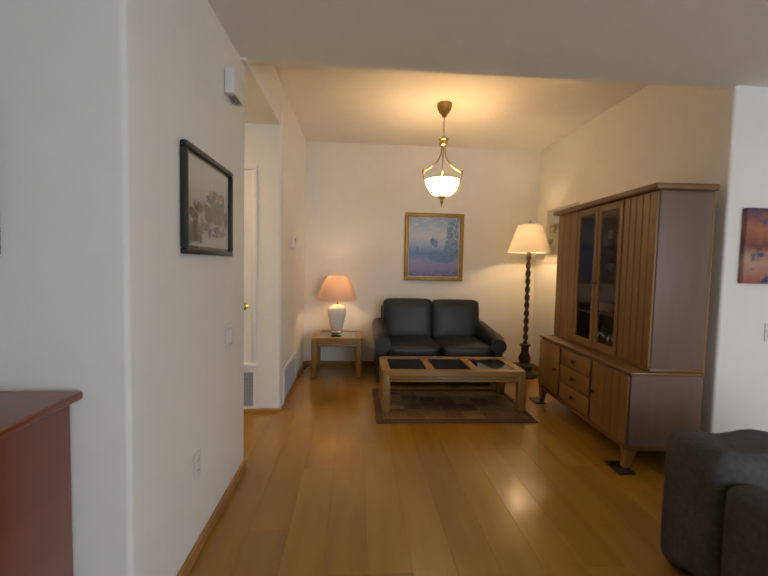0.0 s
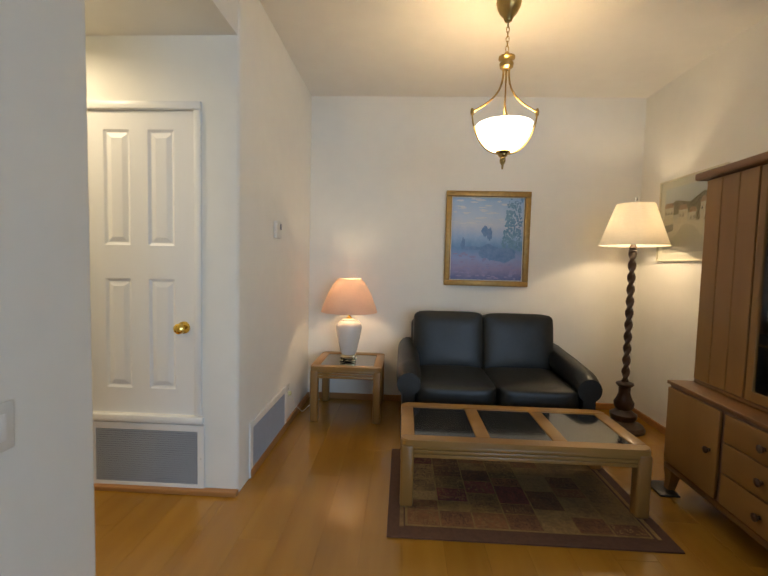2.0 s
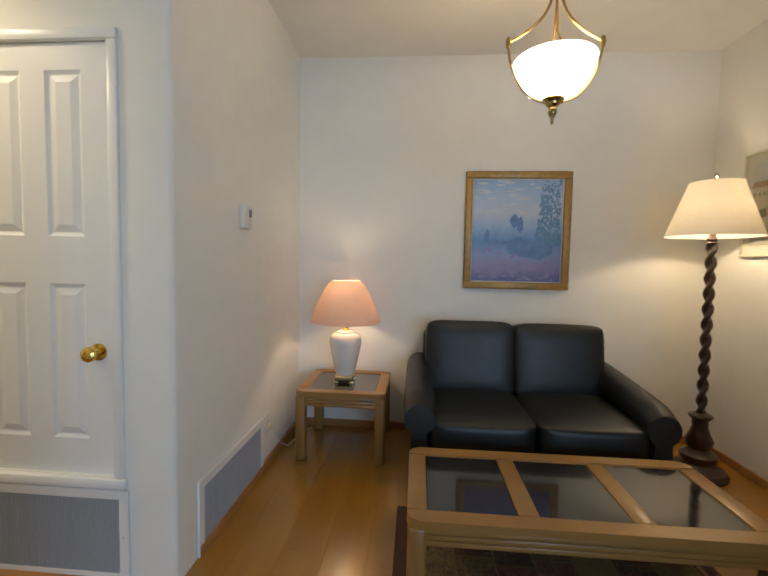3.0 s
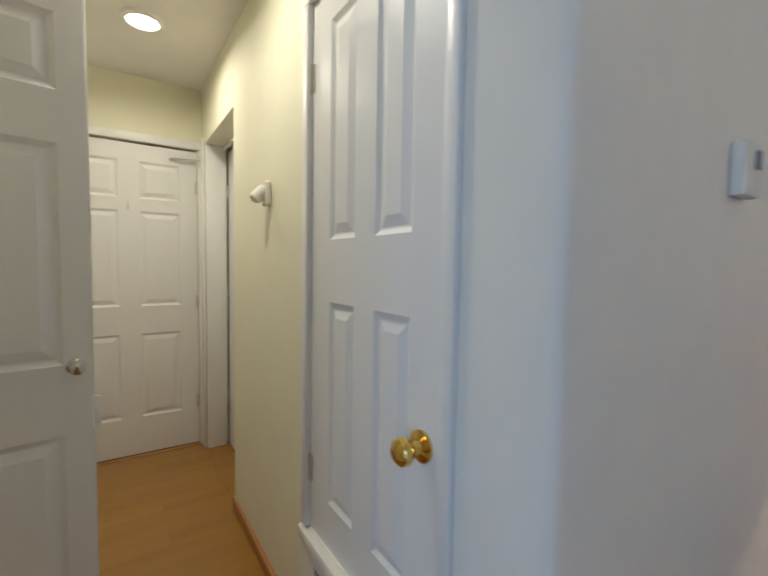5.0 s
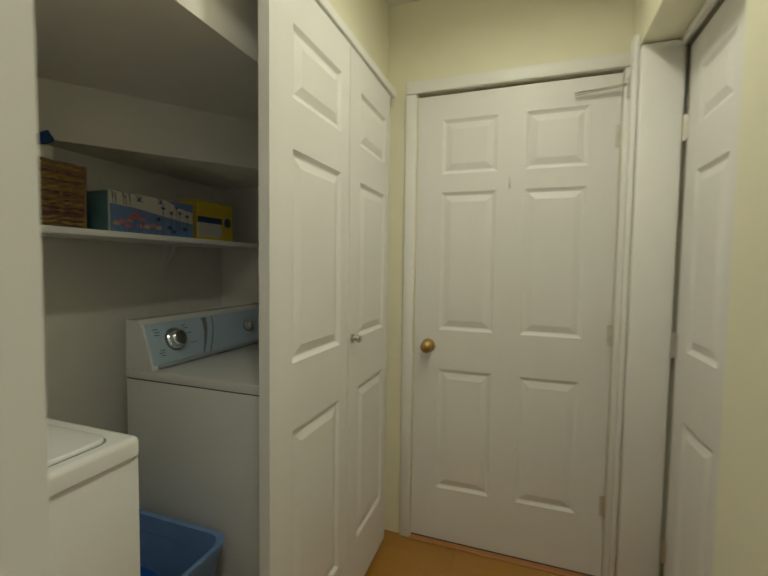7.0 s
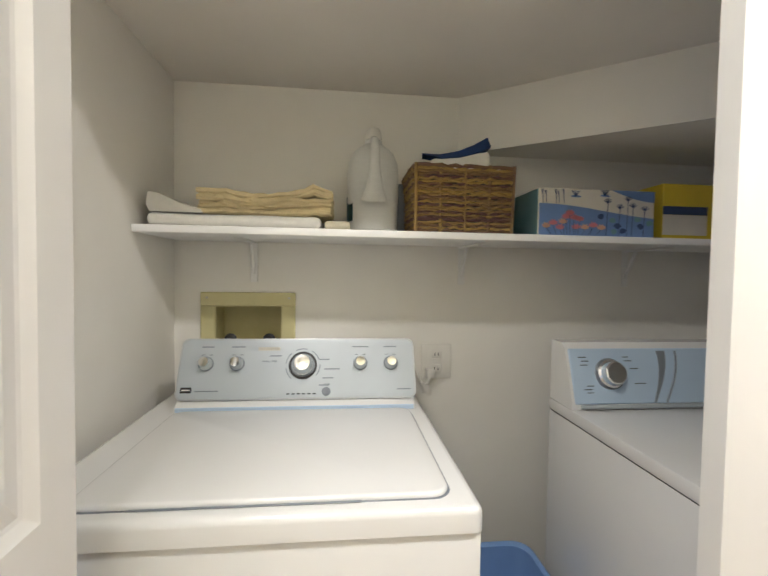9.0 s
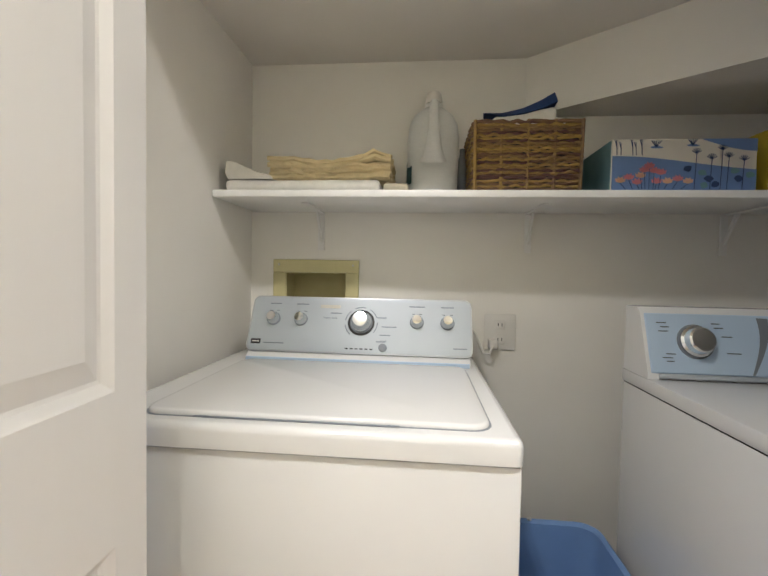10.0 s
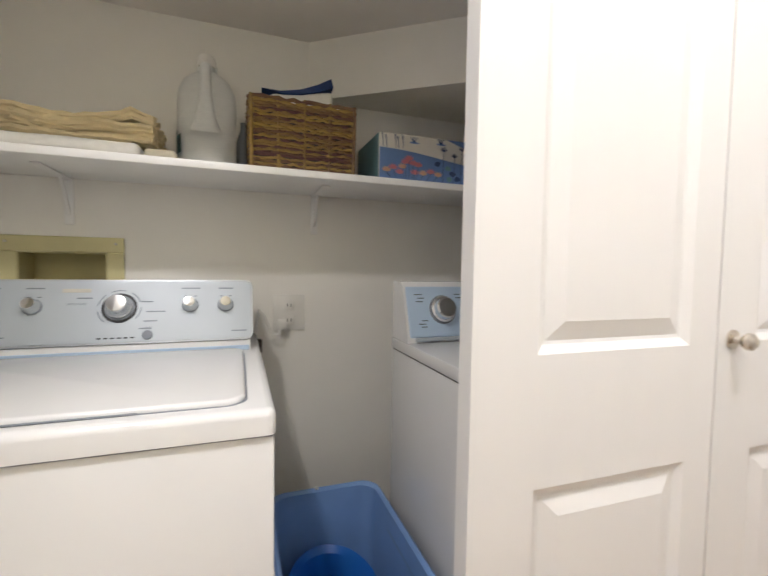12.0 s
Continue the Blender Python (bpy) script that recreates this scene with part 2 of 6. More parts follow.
def wall_box(name, lo, hi, material, rounded=(), label="", extra=()):
    """A solid wall piece; the upright edges at the plan points in rounded get a soft plaster corner."""
    bm = bmesh.new()
    box(bm, lo, hi)
    es = [e for e in bm.edges if all(any(abs(v.co.x - p[0]) < 1e-3 and abs(v.co.y - p[1]) < 1e-3 for p in rounded) for v in e.verts) and abs(e.verts[0].co.z - e.verts[1].co.z) > 0.1]
    if es:
        bmesh.ops.bevel(bm, geom=es, offset=0.018, segments=4, profile=0.5, affect='EDGES')
    for a, b in extra:
        box(bm, a, b)
    return setting(name, bm, material, label, "wall", smooth=True)


def panel_door(name, bm, parent):
    return part(name, bm, M_DOOR, parent, angle=6)


def panel_slab(bm, w, h, t, panels):
    """A moulded door leaf: x from 0 to w, z from 0 to h, y from 0 to t, raised panels on both faces. panels: (x0, x1, z0, z1)."""
    xs = sorted({0, w, *(p[0] for p in panels), *(p[1] for p in panels)})
    zs = sorted({0, h, *(p[2] for p in panels), *(p[3] for p in panels)})
    for y, s in ((0, 1), (t, -1)):
        grid = {(i, k): bm.verts.new((x, y, z)) for i, x in enumerate(xs) for k, z in enumerate(zs)}
        for i in range(len(xs) - 1):
            for k in range(len(zs) - 1):
                ring = [grid[i, k], grid[i + 1, k], grid[i + 1, k + 1], grid[i, k + 1]]
                if any(abs(p[0] - xs[i]) < 1e-6 and abs(p[1] - xs[i + 1]) < 1e-6 and abs(p[2] - zs[k]) < 1e-6 and abs(p[3] - zs[k + 1]) < 1e-6 for p in panels):
                    for inset, deep in ((0.012, 0.0075), (0.017, 0.0085), (0.044, 0.0005)):
                        x0, x1, z0, z1 = xs[i] + inset, xs[i + 1] - inset, zs[k] + inset, zs[k + 1] - inset
                        nxt = [bm.verts.new((x, y + s * deep, z)) for x, z in ((x0, z0), (x1, z0), (x1, z1), (x0, z1))]
                        for n in range(4):
                            bm.faces.new((ring[n], ring[(n + 1) % 4], nxt[(n + 1) % 4], nxt[n]))
                        ring = nxt
                bm.faces.new(ring)
    bm.verts.ensure_lookup_table()
    for a, b in (((0, 0), (w, 0)), ((0, h), (w, h)), ((0, 0), (0, h)), ((w, 0), (w, h))):
        q = [bm.verts.new((a[0], 0, a[1])), bm.verts.new((b[0], 0, b[1])), bm.verts.new((b[0], t, b[1])), bm.verts.new((a[0], t, a[1]))]
        bm.faces.new(q)
    return bm


def ngon(bm, pts):
    return bm.faces.new([bm.verts.new(p) for p in pts])


def casing(bm, lo, hi, bev=0.006):
    return box(bm, lo, hi, bev, 2)


# ---- structure ----
H_ROOM, H_HALL, H_FRONT = 2.80, 2.45, 2.46
setting("floor", B((-3.7, -2.8, -0.12), (4.4, 5.2, -0.004)), M_SUB, "honey-brown laminate plank floor with a glossy finish", "floor")
wall_box("wall_front_left", (-2.6, 1.07, 0), (-0.69, 1.19, H_FRONT), M_WALL, [(-0.69, 1.07)], "off-white painted plaster wall beside the dresser")
wall_box("wall_left", (-0.81, 1.19, 0), (-0.69, 2.37, H_ROOM), M_WALL, [(-0.69, 2.37)], "off-white painted plaster wall with framed picture")
wall_box("wall_hall_left", (-1.53, 2.25, 0), (-0.81, 2.37, H_HALL), M_HALL, [], "pale yellow painted hall wall")
wall_box("wall_hall_header", (-3.31, 2.27, 2.045), (-1.53, 2.37, H_HALL), M_HALL, [], "pale yellow wall over the laundry doors")
wall_box("wall_hall_pier", (-3.40, 2.25, 0), (-3.31, 2.37, H_HALL), M_HALL, [], "narrow pale yellow hall wall")
wall_box("wall_hall_end", (-3.52, 2.25, 2.045), (-3.40, 3.52, H_HALL), M_HALL, [], "pale yellow wall round the hall's end door", [((-3.52, 2.25, 0), (-3.40, 2.51, 2.045)), ((-3.52, 3.325, 0), (-3.40, 3.52, 2.045))])
wall_box("wall_hall_right", (-2.50, 3.35, 0), (-1.60, 3.52, H_HALL), M_HALL, [], "pale yellow painted hall wall")
wall_box("wall_hall_right_header", (-3.40, 3.35, 2.07), (-2.50, 3.52, H_HALL), M_HALL, [], "pale yellow wall over a recessed door", [((-3.40, 3.35, 0), (-3.33, 3.52, 2.07))])
wall_box("wall_closet_front", (-0.89, 3.35, 0), (-0.65, 3.47, H_ROOM), M_WALL, [(-0.65, 3.35)], "off-white wall round a small closet door",
         [((-1.60, 3.35, 0), (-1.52, 3.47, H_ROOM)), ((-1.52, 3.35, 2.07), (-0.89, 3.47, H_ROOM)), ((-1.52, 3.35, 0), (-0.89, 3.47, 0.43))])
wall_box("wall_closet_side", (-0.77, 3.47, 0), (-0.65, 5.0, H_ROOM), M_WALL, [], "off-white painted wall with a thermostat")
wall_box("wall_back", (-0.77, 5.0, 0), (2.45, 5.12, H_ROOM), M_WALL, [], "off-white painted wall behind the sofa")
wall_box("wall_right", (2.33, 2.37, 0), (2.45, 5.0, H_ROOM), M_WALL, [], "off-white painted wall behind the cabinet")
wall_box("wall_front_right", (2.33, 2.25, 0), (4.2, 2.37, H_ROOM), M_WALL, [(2.33, 2.25)], "off-white painted wall with a colourful canvas")
wall_box("wall_west", (-2.72, -2.6, 0), (-2.6, 1.19, H_FRONT), M_WALL)
wall_box("wall_east", (4.2, -2.6, 0), (4.32, 2.37, H_FRONT), M_WALL)
wall_box("wall_south", (-2.72, -2.72, 0), (4.32, -2.6, 0.4), M_WALL, [], "off-white wall with a wide window opening",
         [((-2.72, -2.72, 2.3), (4.32, -2.6, H_FRONT)), ((-2.72, -2.72, 0.4), (0.9, -2.6, 2.3)), ((3.9, -2.72, 0.4), (4.32, -2.6, 2.3))])
# unseen backings added behind two closed doors to block sky through their gaps
wall_box("light_block_recess", (-3.52, 3.56, 0), (-2.3, 3.66, H_HALL), M_HALL)
wall_box("light_block_end", (-3.66, 2.3, 0), (-3.56, 3.52, H_HALL), M_HALL)
wall_box("wall_laundry_back", (-3.43, 1.38, 0), (-1.797, 1.50, 1.84), M_WALL, [], "off-white painted laundry wall",
         [((-1.593, 1.38, 0), (-1.35, 1.50, 1.84)), ((-1.797, 1.38, 0), (-1.593, 1.50, 1.01)), ((-1.797, 1.38, 1.155), (-1.593, 1.50, 1.84)), ((-1.797, 1.38, 1.01), (-1.593, 1.41, 1.155))])
wall_box("wall_laundry_left", (-1.47, 1.50, 0), (-1.35, 2.25, 1.84), M_WALL, [], "off-white painted laundry wall")
wall_box("wall_laundry_right", (-3.43, 1.50, 0), (-3.31, 2.25, 1.84), M_WALL, [], "off-white painted laundry wall")
setting("ceiling_room", B((-0.77, 2.30, H_ROOM), (2.45, 5.12, H_ROOM + 0.1)), M_CEIL, "cream painted high ceiling", "ceiling")
setting("ceiling_front", B((-2.72, -2.72, H_FRONT), (4.32, 2.30, H_ROOM + 0.1)), M_CEIL, "off-white painted lower ceiling", "ceiling")
setting("ceiling_hall", B((-3.52, 2.25, H_HALL), (-0.66, 3.52, H_ROOM + 0.1)), M_CEIL, "pale painted low hall ceiling", "ceiling")
setting("ceiling_laundry", B((-3.43, 1.38, 1.84), (-1.35, 2.268, 2.40)), M_CEIL, "off-white painted low laundry ceiling", "ceiling")
setting("laundry_soffit", prism(bmesh.new(), [(-2.36, 1.50), (-3.31, 2.22), (-3.31, 1.50)], "z", 1.657, 1.84), M_WALL, "off-white boxed-in slanting soffit", "soffit")


def baseboard(lo, hi):
    setting("baseboard", B(lo, hi, 0.005), M_BASE, "honey-brown wooden baseboard", "baseboard")


baseboard((-0.69, 1.09, 0), (-0.672, 2.36, 0.055))
baseboard((-1.60, 3.306, 0), (-0.645, 3.35, 0.026))
baseboard((-0.65, 3.50, 0), (-0.632, 4.985, 0.055))
baseboard((-0.63, 4.982, 0), (2.31, 5.0, 0.055))
baseboard((2.312, 2.40, 0), (2.33, 4.98, 0.055))
baseboard((-2.49, 3.332, 0), (-1.61, 3.35, 0.055))


# ---- doors ----
def knob(parent, at, turn, material, label, r=0.027):
    k = r / 0.029
    bm = L([(0, 0), (r * 1.15, 0), (r * 1.15, 0.006 * k), (r * 0.5, 0.012 * k), (r * 0.42, 0.028 * k), (r * 0.75, 0.035 * k), (r, 0.047 * k), (r * 0.94, 0.060 * k), (r * 0.55, 0.069 * k), (0, 0.071 * k)], 24, at, turn)
    return part("door_knob", bm, material, parent, label)


def hinge(parent, x, y, z, w=0.02, name="hinge", material=None):
    bm = bmesh.new()
    lathe(bm, [(0, -0.045), (0.006, -0.045), (0.006, 0.045), (0, 0.045)], 10, (x, y, z))
    box(bm, (x - w, y + 0.002, z - 0.042), (x + w, y + 0.006, z + 0.042), 0.001, 1)
    return part(name, bm, material or M_STEEL, parent, "small steel hinge" if not material else "white painted hinge")


FACE_SOUTH = Matrix.Rotation(radians(90), 4, 'X')
FACE_NORTH = Matrix.Rotation(radians(-90), 4, 'X')
FACE_EAST = Matrix.Rotation(radians(90), 4, 'Y')

# small raised door of the air closet
d1 = tagged(new("door_1"), "white four-panel raised closet door with brass knob, closed", "door", kind="structure")
d1.matrix_basis = pose(-1.52, 3.356, 0.43)
panel_door("slab", panel_slab(bmesh.new(), 0.627, 1.637, 0.034, [(a, b, c, d) for a, b in ((0.125, 0.272), (0.37, 0.517)) for c, d in ((0.14, 0.745), (0.925, 1.54))]), d1)
knob(d1, (0.566, 0, 0.485), FACE_SOUTH, M_BRASSB, "polished brass door knob", 0.029)
part("strike_plate", B((0.628, -0.004, 0.45), (0.634, 0.012, 0.52)), M_STEEL, d1, "steel strike plate")
for z in (0.20, 1.42):
    hinge(d1, -0.002, -0.006, z)
bm = bmesh.new()
casing(bm, (-0.035, -0.021, 0.0), (0.0, -0.003, 1.64))
casing(bm, (0.63, -0.021, 0.0), (0.67, -0.003, 1.64))
casing(bm, (-0.035, -0.021, 1.642), (0.67, -0.003, 1.682))
part("casing", bm, M_TRIM, d1, "white painted moulding")
part("sill", B((-0.04, -0.032, -0.042), (0.68, -0.003, -0.003), 0.006), M_TRIM, d1, "white painted sill ledge")


def grille(name, width, height, lo_frame, at, rz, label, rows):
    g = tagged(new(name), label, "air vent")
    g.matrix_basis = pose(*at, 0, 0, rz)
    f = lo_frame
    bm = bmesh.new()
    box(bm, (0, -0.012, 0), (f, 0, height), 0.003, 1)
    box(bm, (width - f, -0.012, 0), (width, 0, height), 0.003, 1)
    box(bm, (f, -0.012, 0), (width - f, 0, f), 0.003, 1)
    box(bm, (f, -0.012, height - f), (width - f, 0, height), 0.003, 1)
    part("frame", bm, M_TRIM, g, "white painted frame")
    # filter sheet, its colour darkened for the shadow between slats
    part("filter", B((f, -0.003, f), (width - f, -0.0005, height - f)), M_GAPSHADOW, g, "filter behind slats, coloured dark for shadow")
    step = (height - 2 * f) / rows
    sm = None
    for k in range(rows):
        z = f + (k + 0.5) * step
        if sm is None:
            b2 = bmesh.new()
            prism(b2, [(-0.011, -0.30 * step), (-0.0095, -0.30 * step), (-0.004, 0.30 * step), (-0.0055, 0.30 * step)], "x", f, width - f)
            ob = part("slat", b2, M_GRILLE, g, smooth=False)
            sm = ob.data
        else:
            ob = new("slat", sm)
            ob.parent = g
        ob.location = (0, 0, z)
    bm = bmesh.new()
    n = int((width - 2 * f) / 0.011)
    for k in range(1, n):
        x = f + (width - 2 * f) * k / n
        box(bm, (x - 0.0008, -0.0115, f), (x + 0.0008, -0.010, height - f))
    part("wire_grid", bm, M_GRILLE, g, smooth=False, kind="stuff")
    for x in (f / 2, width - f / 2):
        part("screw", L([(0.004, 0), (0.004, 0.002), (0, 0.003)], 8, (x, -0.012, height / 2), FACE_SOUTH), M_STEEL, g)
    return g


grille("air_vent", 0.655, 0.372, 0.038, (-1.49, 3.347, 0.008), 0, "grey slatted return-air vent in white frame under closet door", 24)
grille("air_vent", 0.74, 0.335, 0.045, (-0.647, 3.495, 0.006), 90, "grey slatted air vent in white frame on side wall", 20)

# door at the end of the hall
SIX = [(a, b, c, d) for a, b in ((0.113, 0.35), (0.463, 0.70)) for c, d in ((0.245, 0.80), (0.98, 1.595), (1.675, 1.912))]
d2 = tagged(new("door_2"), "white six-panel hall door with bronze knob, closed", "door", kind="structure")
d2.matrix_basis = pose(-3.408, 2.512, 0.012, 0, 0, 90)
panel_door("slab", panel_slab(bmesh.new(), 0.81, 2.02, 0.035, SIX), d2)
knob(d2, (0.068, 0, 0.905), FACE_SOUTH, M_BRASS, "dark brass door knob", 0.027)
for z in (0.30, 1.0, 1.78):
    hinge(d2, 0.812, -0.006, z)
bm = bmesh.new()
casing(bm, (-0.052, -0.026, -0.012), (-0.002, -0.008, 2.03))
casing(bm, (0.812, -0.026, -0.012), (0.85, -0.008, 2.03))
casing(bm, (-0.052, -0.026, 2.032), (0.85, -0.008, 2.085))
part("casing", bm, M_TRIM, d2, "white painted moulding")
# dark strip painted as the shadow in the gap below the slab
part("threshold", B((0.0, 0.004, -0.012), (0.81, 0.05, -0.002)), M_GAPSHADOW, d2, "dark strip standing for shadow under door")
part("saddle", B((0.0, -0.030, -0.0115), (0.81, 0.003, -0.006), 0.002, 1), M_BASE, d2, "worn wooden threshold")
part("peephole", B((0.398, -0.004, 1.60), (0.408, 0.0, 1.66), 0.003), M_STEEL, d2, "small viewer plate")
bm = bmesh.new()
tube(bm, [(0.64, -0.02, 1.955), (0.83, -0.03, 1.965)], 0.004)
tube(bm, [(0.64, -0.02, 1.945), (0.80, -0.03, 1.958)], 0.003)
box(bm, (0.82, -0.04, 1.91), (0.84, -0.026, 1.99), 0.003, 1)
part("door_stay", bm, M_STEEL, d2, "folding metal door guard")

# recessed door on the hall's right
d3 = tagged(new("door_3"), "white door set in a deep recess, closed", "door", kind="structure")
d3.matrix_basis = pose(-3.262, 3.497, 0.012)
panel_door("slab", panel_slab(bmesh.new(), 0.757, 2.02, 0.035, [(a, b, c, d) for a, b in ((0.10, 0.33), (0.43, 0.66)) for c, d in ((0.215, 0.765), (0.995, 1.585), (1.73, 1.91))]), d3)
for z in (0.25, 1.0, 1.75):
    hinge(d3, -0.004, -0.006, z, 0.016)
bm = bmesh.new()
casing(bm, (-0.057, -0.145, -0.012), (-0.012, -0.01, 2.055))
casing(bm, (-0.075, -0.165, -0.012), (-0.03, -0.147, 2.10))
casing(bm, (-0.01, -0.03, 2.03), (0.757, -0.01, 2.055))
part("casing", bm, M_TRIM, d3, "white painted jamb moulding")
part("stop_block", B((-0.10, -0.165, 0.0), (-0.076, -0.15, 0.05)), M_TRIM, d3)

# bifold laundry doors
LEAF = [(0.10, 0.385, a, b) for a, b in ((0.215, 0.80), (0.985, 1.55), (1.68, 1.868))]


def leaf(name, a, b, parent):
    """A leaf whose face y = 0 runs from plan point a to b; the thickness lies to the left of that way."""
    d = Vector((b[0] - a[0], b[1] - a[1]))
    ob = panel_door(name, panel_slab(bmesh.new(), d.length, 1.985, 0.031, [(x0 * d.length / 0.445, x1 * d.length / 0.445, z0, z1) for x0, x1, z0, z1 in LEAF]), parent)
    ob.matrix_basis = pose(a[0], a[1], 0.028, 0, 0, math.degrees(math.atan2(d.y, d.x)))
    return ob, d.length


d4 = tagged(new("door_4"), "white bifold laundry door folded open against the jamb", "bifold door", kind="structure")
lf, n = leaf("leaf", (-1.572, 2.345), (-1.650, 2.779), d4)
knob(lf, (n - 0.035, 0, 0.98), FACE_SOUTH, M_NICKEL, "satin nickel knob", 0.018)
hinge(lf, n + 0.002, 0.030, 0.84, 0.022, material=M_TRIM)
leaf("leaf", (-1.711, 2.782), (-1.690, 2.345), d4)
d5 = tagged(new("door_5"), "white bifold laundry door standing closed", "bifold door", kind="structure")
leaf("leaf", (-2.422, 2.412), (-2.868, 2.418), d5)
lf, n = leaf("leaf", (-2.872, 2.418), (-3.307, 2.412), d5)
knob(lf, (0.035, 0, 0.99), FACE_SOUTH, M_NICKEL, "satin nickel knob", 0.014)
bm = bmesh.new()
box(bm, (-3.31, 2.33, 2.02), (-1.53, 2.366, 2.043), 0.002, 1)
setting("trim", bm, M_STEEL, "metal bifold door track", "door track")
bm = bmesh.new()
casing(bm, (-3.36, 2.371, 2.022), (-1.50, 2.422, 2.056))
casing(bm, (-3.36, 2.371, 0.0), (-3.312, 2.387, 2.02))
setting("trim", bm, M_TRIM, "white painted moulding round laundry doors", "trim")

# ---- floor planks ----
PLANK = {}
rng = random.Random(4)
FLOOR = bpy.data.objects["floor"]


def plank_mesh(w, l):
    key = (round(w, 3), round(l, 3))
    if key not in PLANK:
        bm = bmesh.new()
        box(bm, (0, 0, -0.006), (w - 0.0005, l - 0.0005, 0.0))
        es = [e for e in bm.edges if all(v.co.z > -0.001 for v in e.verts)]
        bmesh.ops.bevel(bm, geom=es, offset=0.0004, segments=1, affect='EDGES')
        me = bpy.data.meshes.new("plank")
        bm.to_mesh(me)
        bm.free()
        me.materials.append(M_FLOOR)
        PLANK[key] = me
    return PLANK[key]


# ---- living room things ----
def art(name, stops, scale=6.0, mix=0.35, rough=0.5, blotch=None):
    """A painted picture: bands of colour over the height (z from 0 to 1 in Generated), broken up by noise."""
    m = bpy.data.materials.new(name)
    m.use_nodes = True
    nt = m.node_tree
    b = nt.nodes["Principled BSDF"]
    b.inputs["Roughness"].default_value = rough
    tc = nt.nodes.new("ShaderNodeTexCoord")
    sep = nt.nodes.new("ShaderNodeSeparateXYZ")
    nt.links.new(tc.outputs["Generated"], sep.inputs[0])
    n = nt.nodes.new("ShaderNodeTexNoise")
    n.inputs["Scale"].default_value, n.inputs["Detail"].default_value, n.inputs["Roughness"].default_value = scale, 8, 0.65
    nt.links.new(tc.outputs["Generated"], n.inputs[0])
    ma = nt.nodes.new("ShaderNodeMath")
    ma.operation = 'MULTIPLY_ADD'
    nt.links.new(n.outputs[0], ma.inputs[0])
    ma.inputs[1].default_value = mix * 2
    sb = nt.nodes.new("ShaderNodeMath")
    sb.operation = 'SUBTRACT'
    nt.links.new(sep.outputs[2], sb.inputs[0])
    sb.inputs[1].default_value = mix
    nt.links.new(sb.outputs[0], ma.inputs[2])
    r = nt.nodes.new("ShaderNodeValToRGB")
    els = r.color_ramp.elements
    while len(els) < len(stops):
        els.new(0.5)
    for e, (p, c) in zip(els, stops):
        e.position, e.color = p, (*c, 1)
    nt.links.new(ma.outputs[0], r.inputs[0])
    out = r.outputs[0]
    if blotch:
        n2 = nt.nodes.new("ShaderNodeTexNoise")
        n2.inputs["Scale"].default_value, n2.inputs["Detail"].default_value = scale * 1.7, 6
        nt.links.new(tc.outputs["Generated"], n2.inputs[0])
        r2 = nt.nodes.new("ShaderNodeValToRGB")
        r2.color_ramp.elements[0].position, r2.color_ramp.elements[1].position = 0.55, 0.66
        nt.links.new(n2.outputs[0], r2.inputs[0])
        mx = nt.nodes.new("ShaderNodeMixRGB")
        nt.links.new(r2.outputs[0], mx.inputs[0])
        nt.links.new(out, mx.inputs[1])
        mx.inputs[2].default_value = (*blotch, 1)
        out = mx.outputs[0]
    nt.links.new(out, b.inputs["Base Color"])
    return m


def blob(bm, cx, cz, rx, rz, y, seed, n=18):
    """A soft uneven painted patch, flat in the plane y."""
    r = random.Random(seed)
    c = bm.verts.new((cx, y, cz))
    ring = [bm.verts.new((cx + rx * math.cos(2 * math.pi * k / n) * r.uniform(0.7, 1.15), y, cz + rz * math.sin(2 * math.pi * k / n) * r.uniform(0.7, 1.15))) for k in range(n)]
    for k in range(n):
        bm.faces.new((c, ring[k], ring[(k + 1) % n]))
    return bm


def picture(at, rz, w, h, frame_w, frame_d, frame_mat, mat_w, mat_mat, canvas, label, glazed=False, frame_label=""):
    """A framed picture whose back lies on y = 0 and whose front looks along -y; origin at the lower left corner."""
    p = thing("framed_picture", at, label, "picture", rz=rz)
    for a, b in (((0, 0), (w, frame_w)), ((0, h - frame_w), (w, h)), ((0, frame_w), (frame_w, h - frame_w)), ((w - frame_w, frame_w), (w, h - frame_w))):
        part("frame_rail", B((a[0], -frame_d, a[1]), (b[0], -0.001, b[1]), min(0.006, frame_w * 0.25)), frame_mat, p, frame_label)
    f, m = frame_w, mat_w
    part("backing", B((f, -0.008, f), (w - f, -0.001, h - f)), mat_mat, p, "pale mount board")
    part("canvas", B((f + m, -0.0105, f + m), (w - f - m, -0.0085, h - f - m)), canvas, p, "painted scene")
    if glazed:
        g = part("glazing", B((f, -0.0165, f), (w - f, -0.0145, h - f)), M_GLASS, p, "clear glass")
        g.visible_shadow = False
    return p


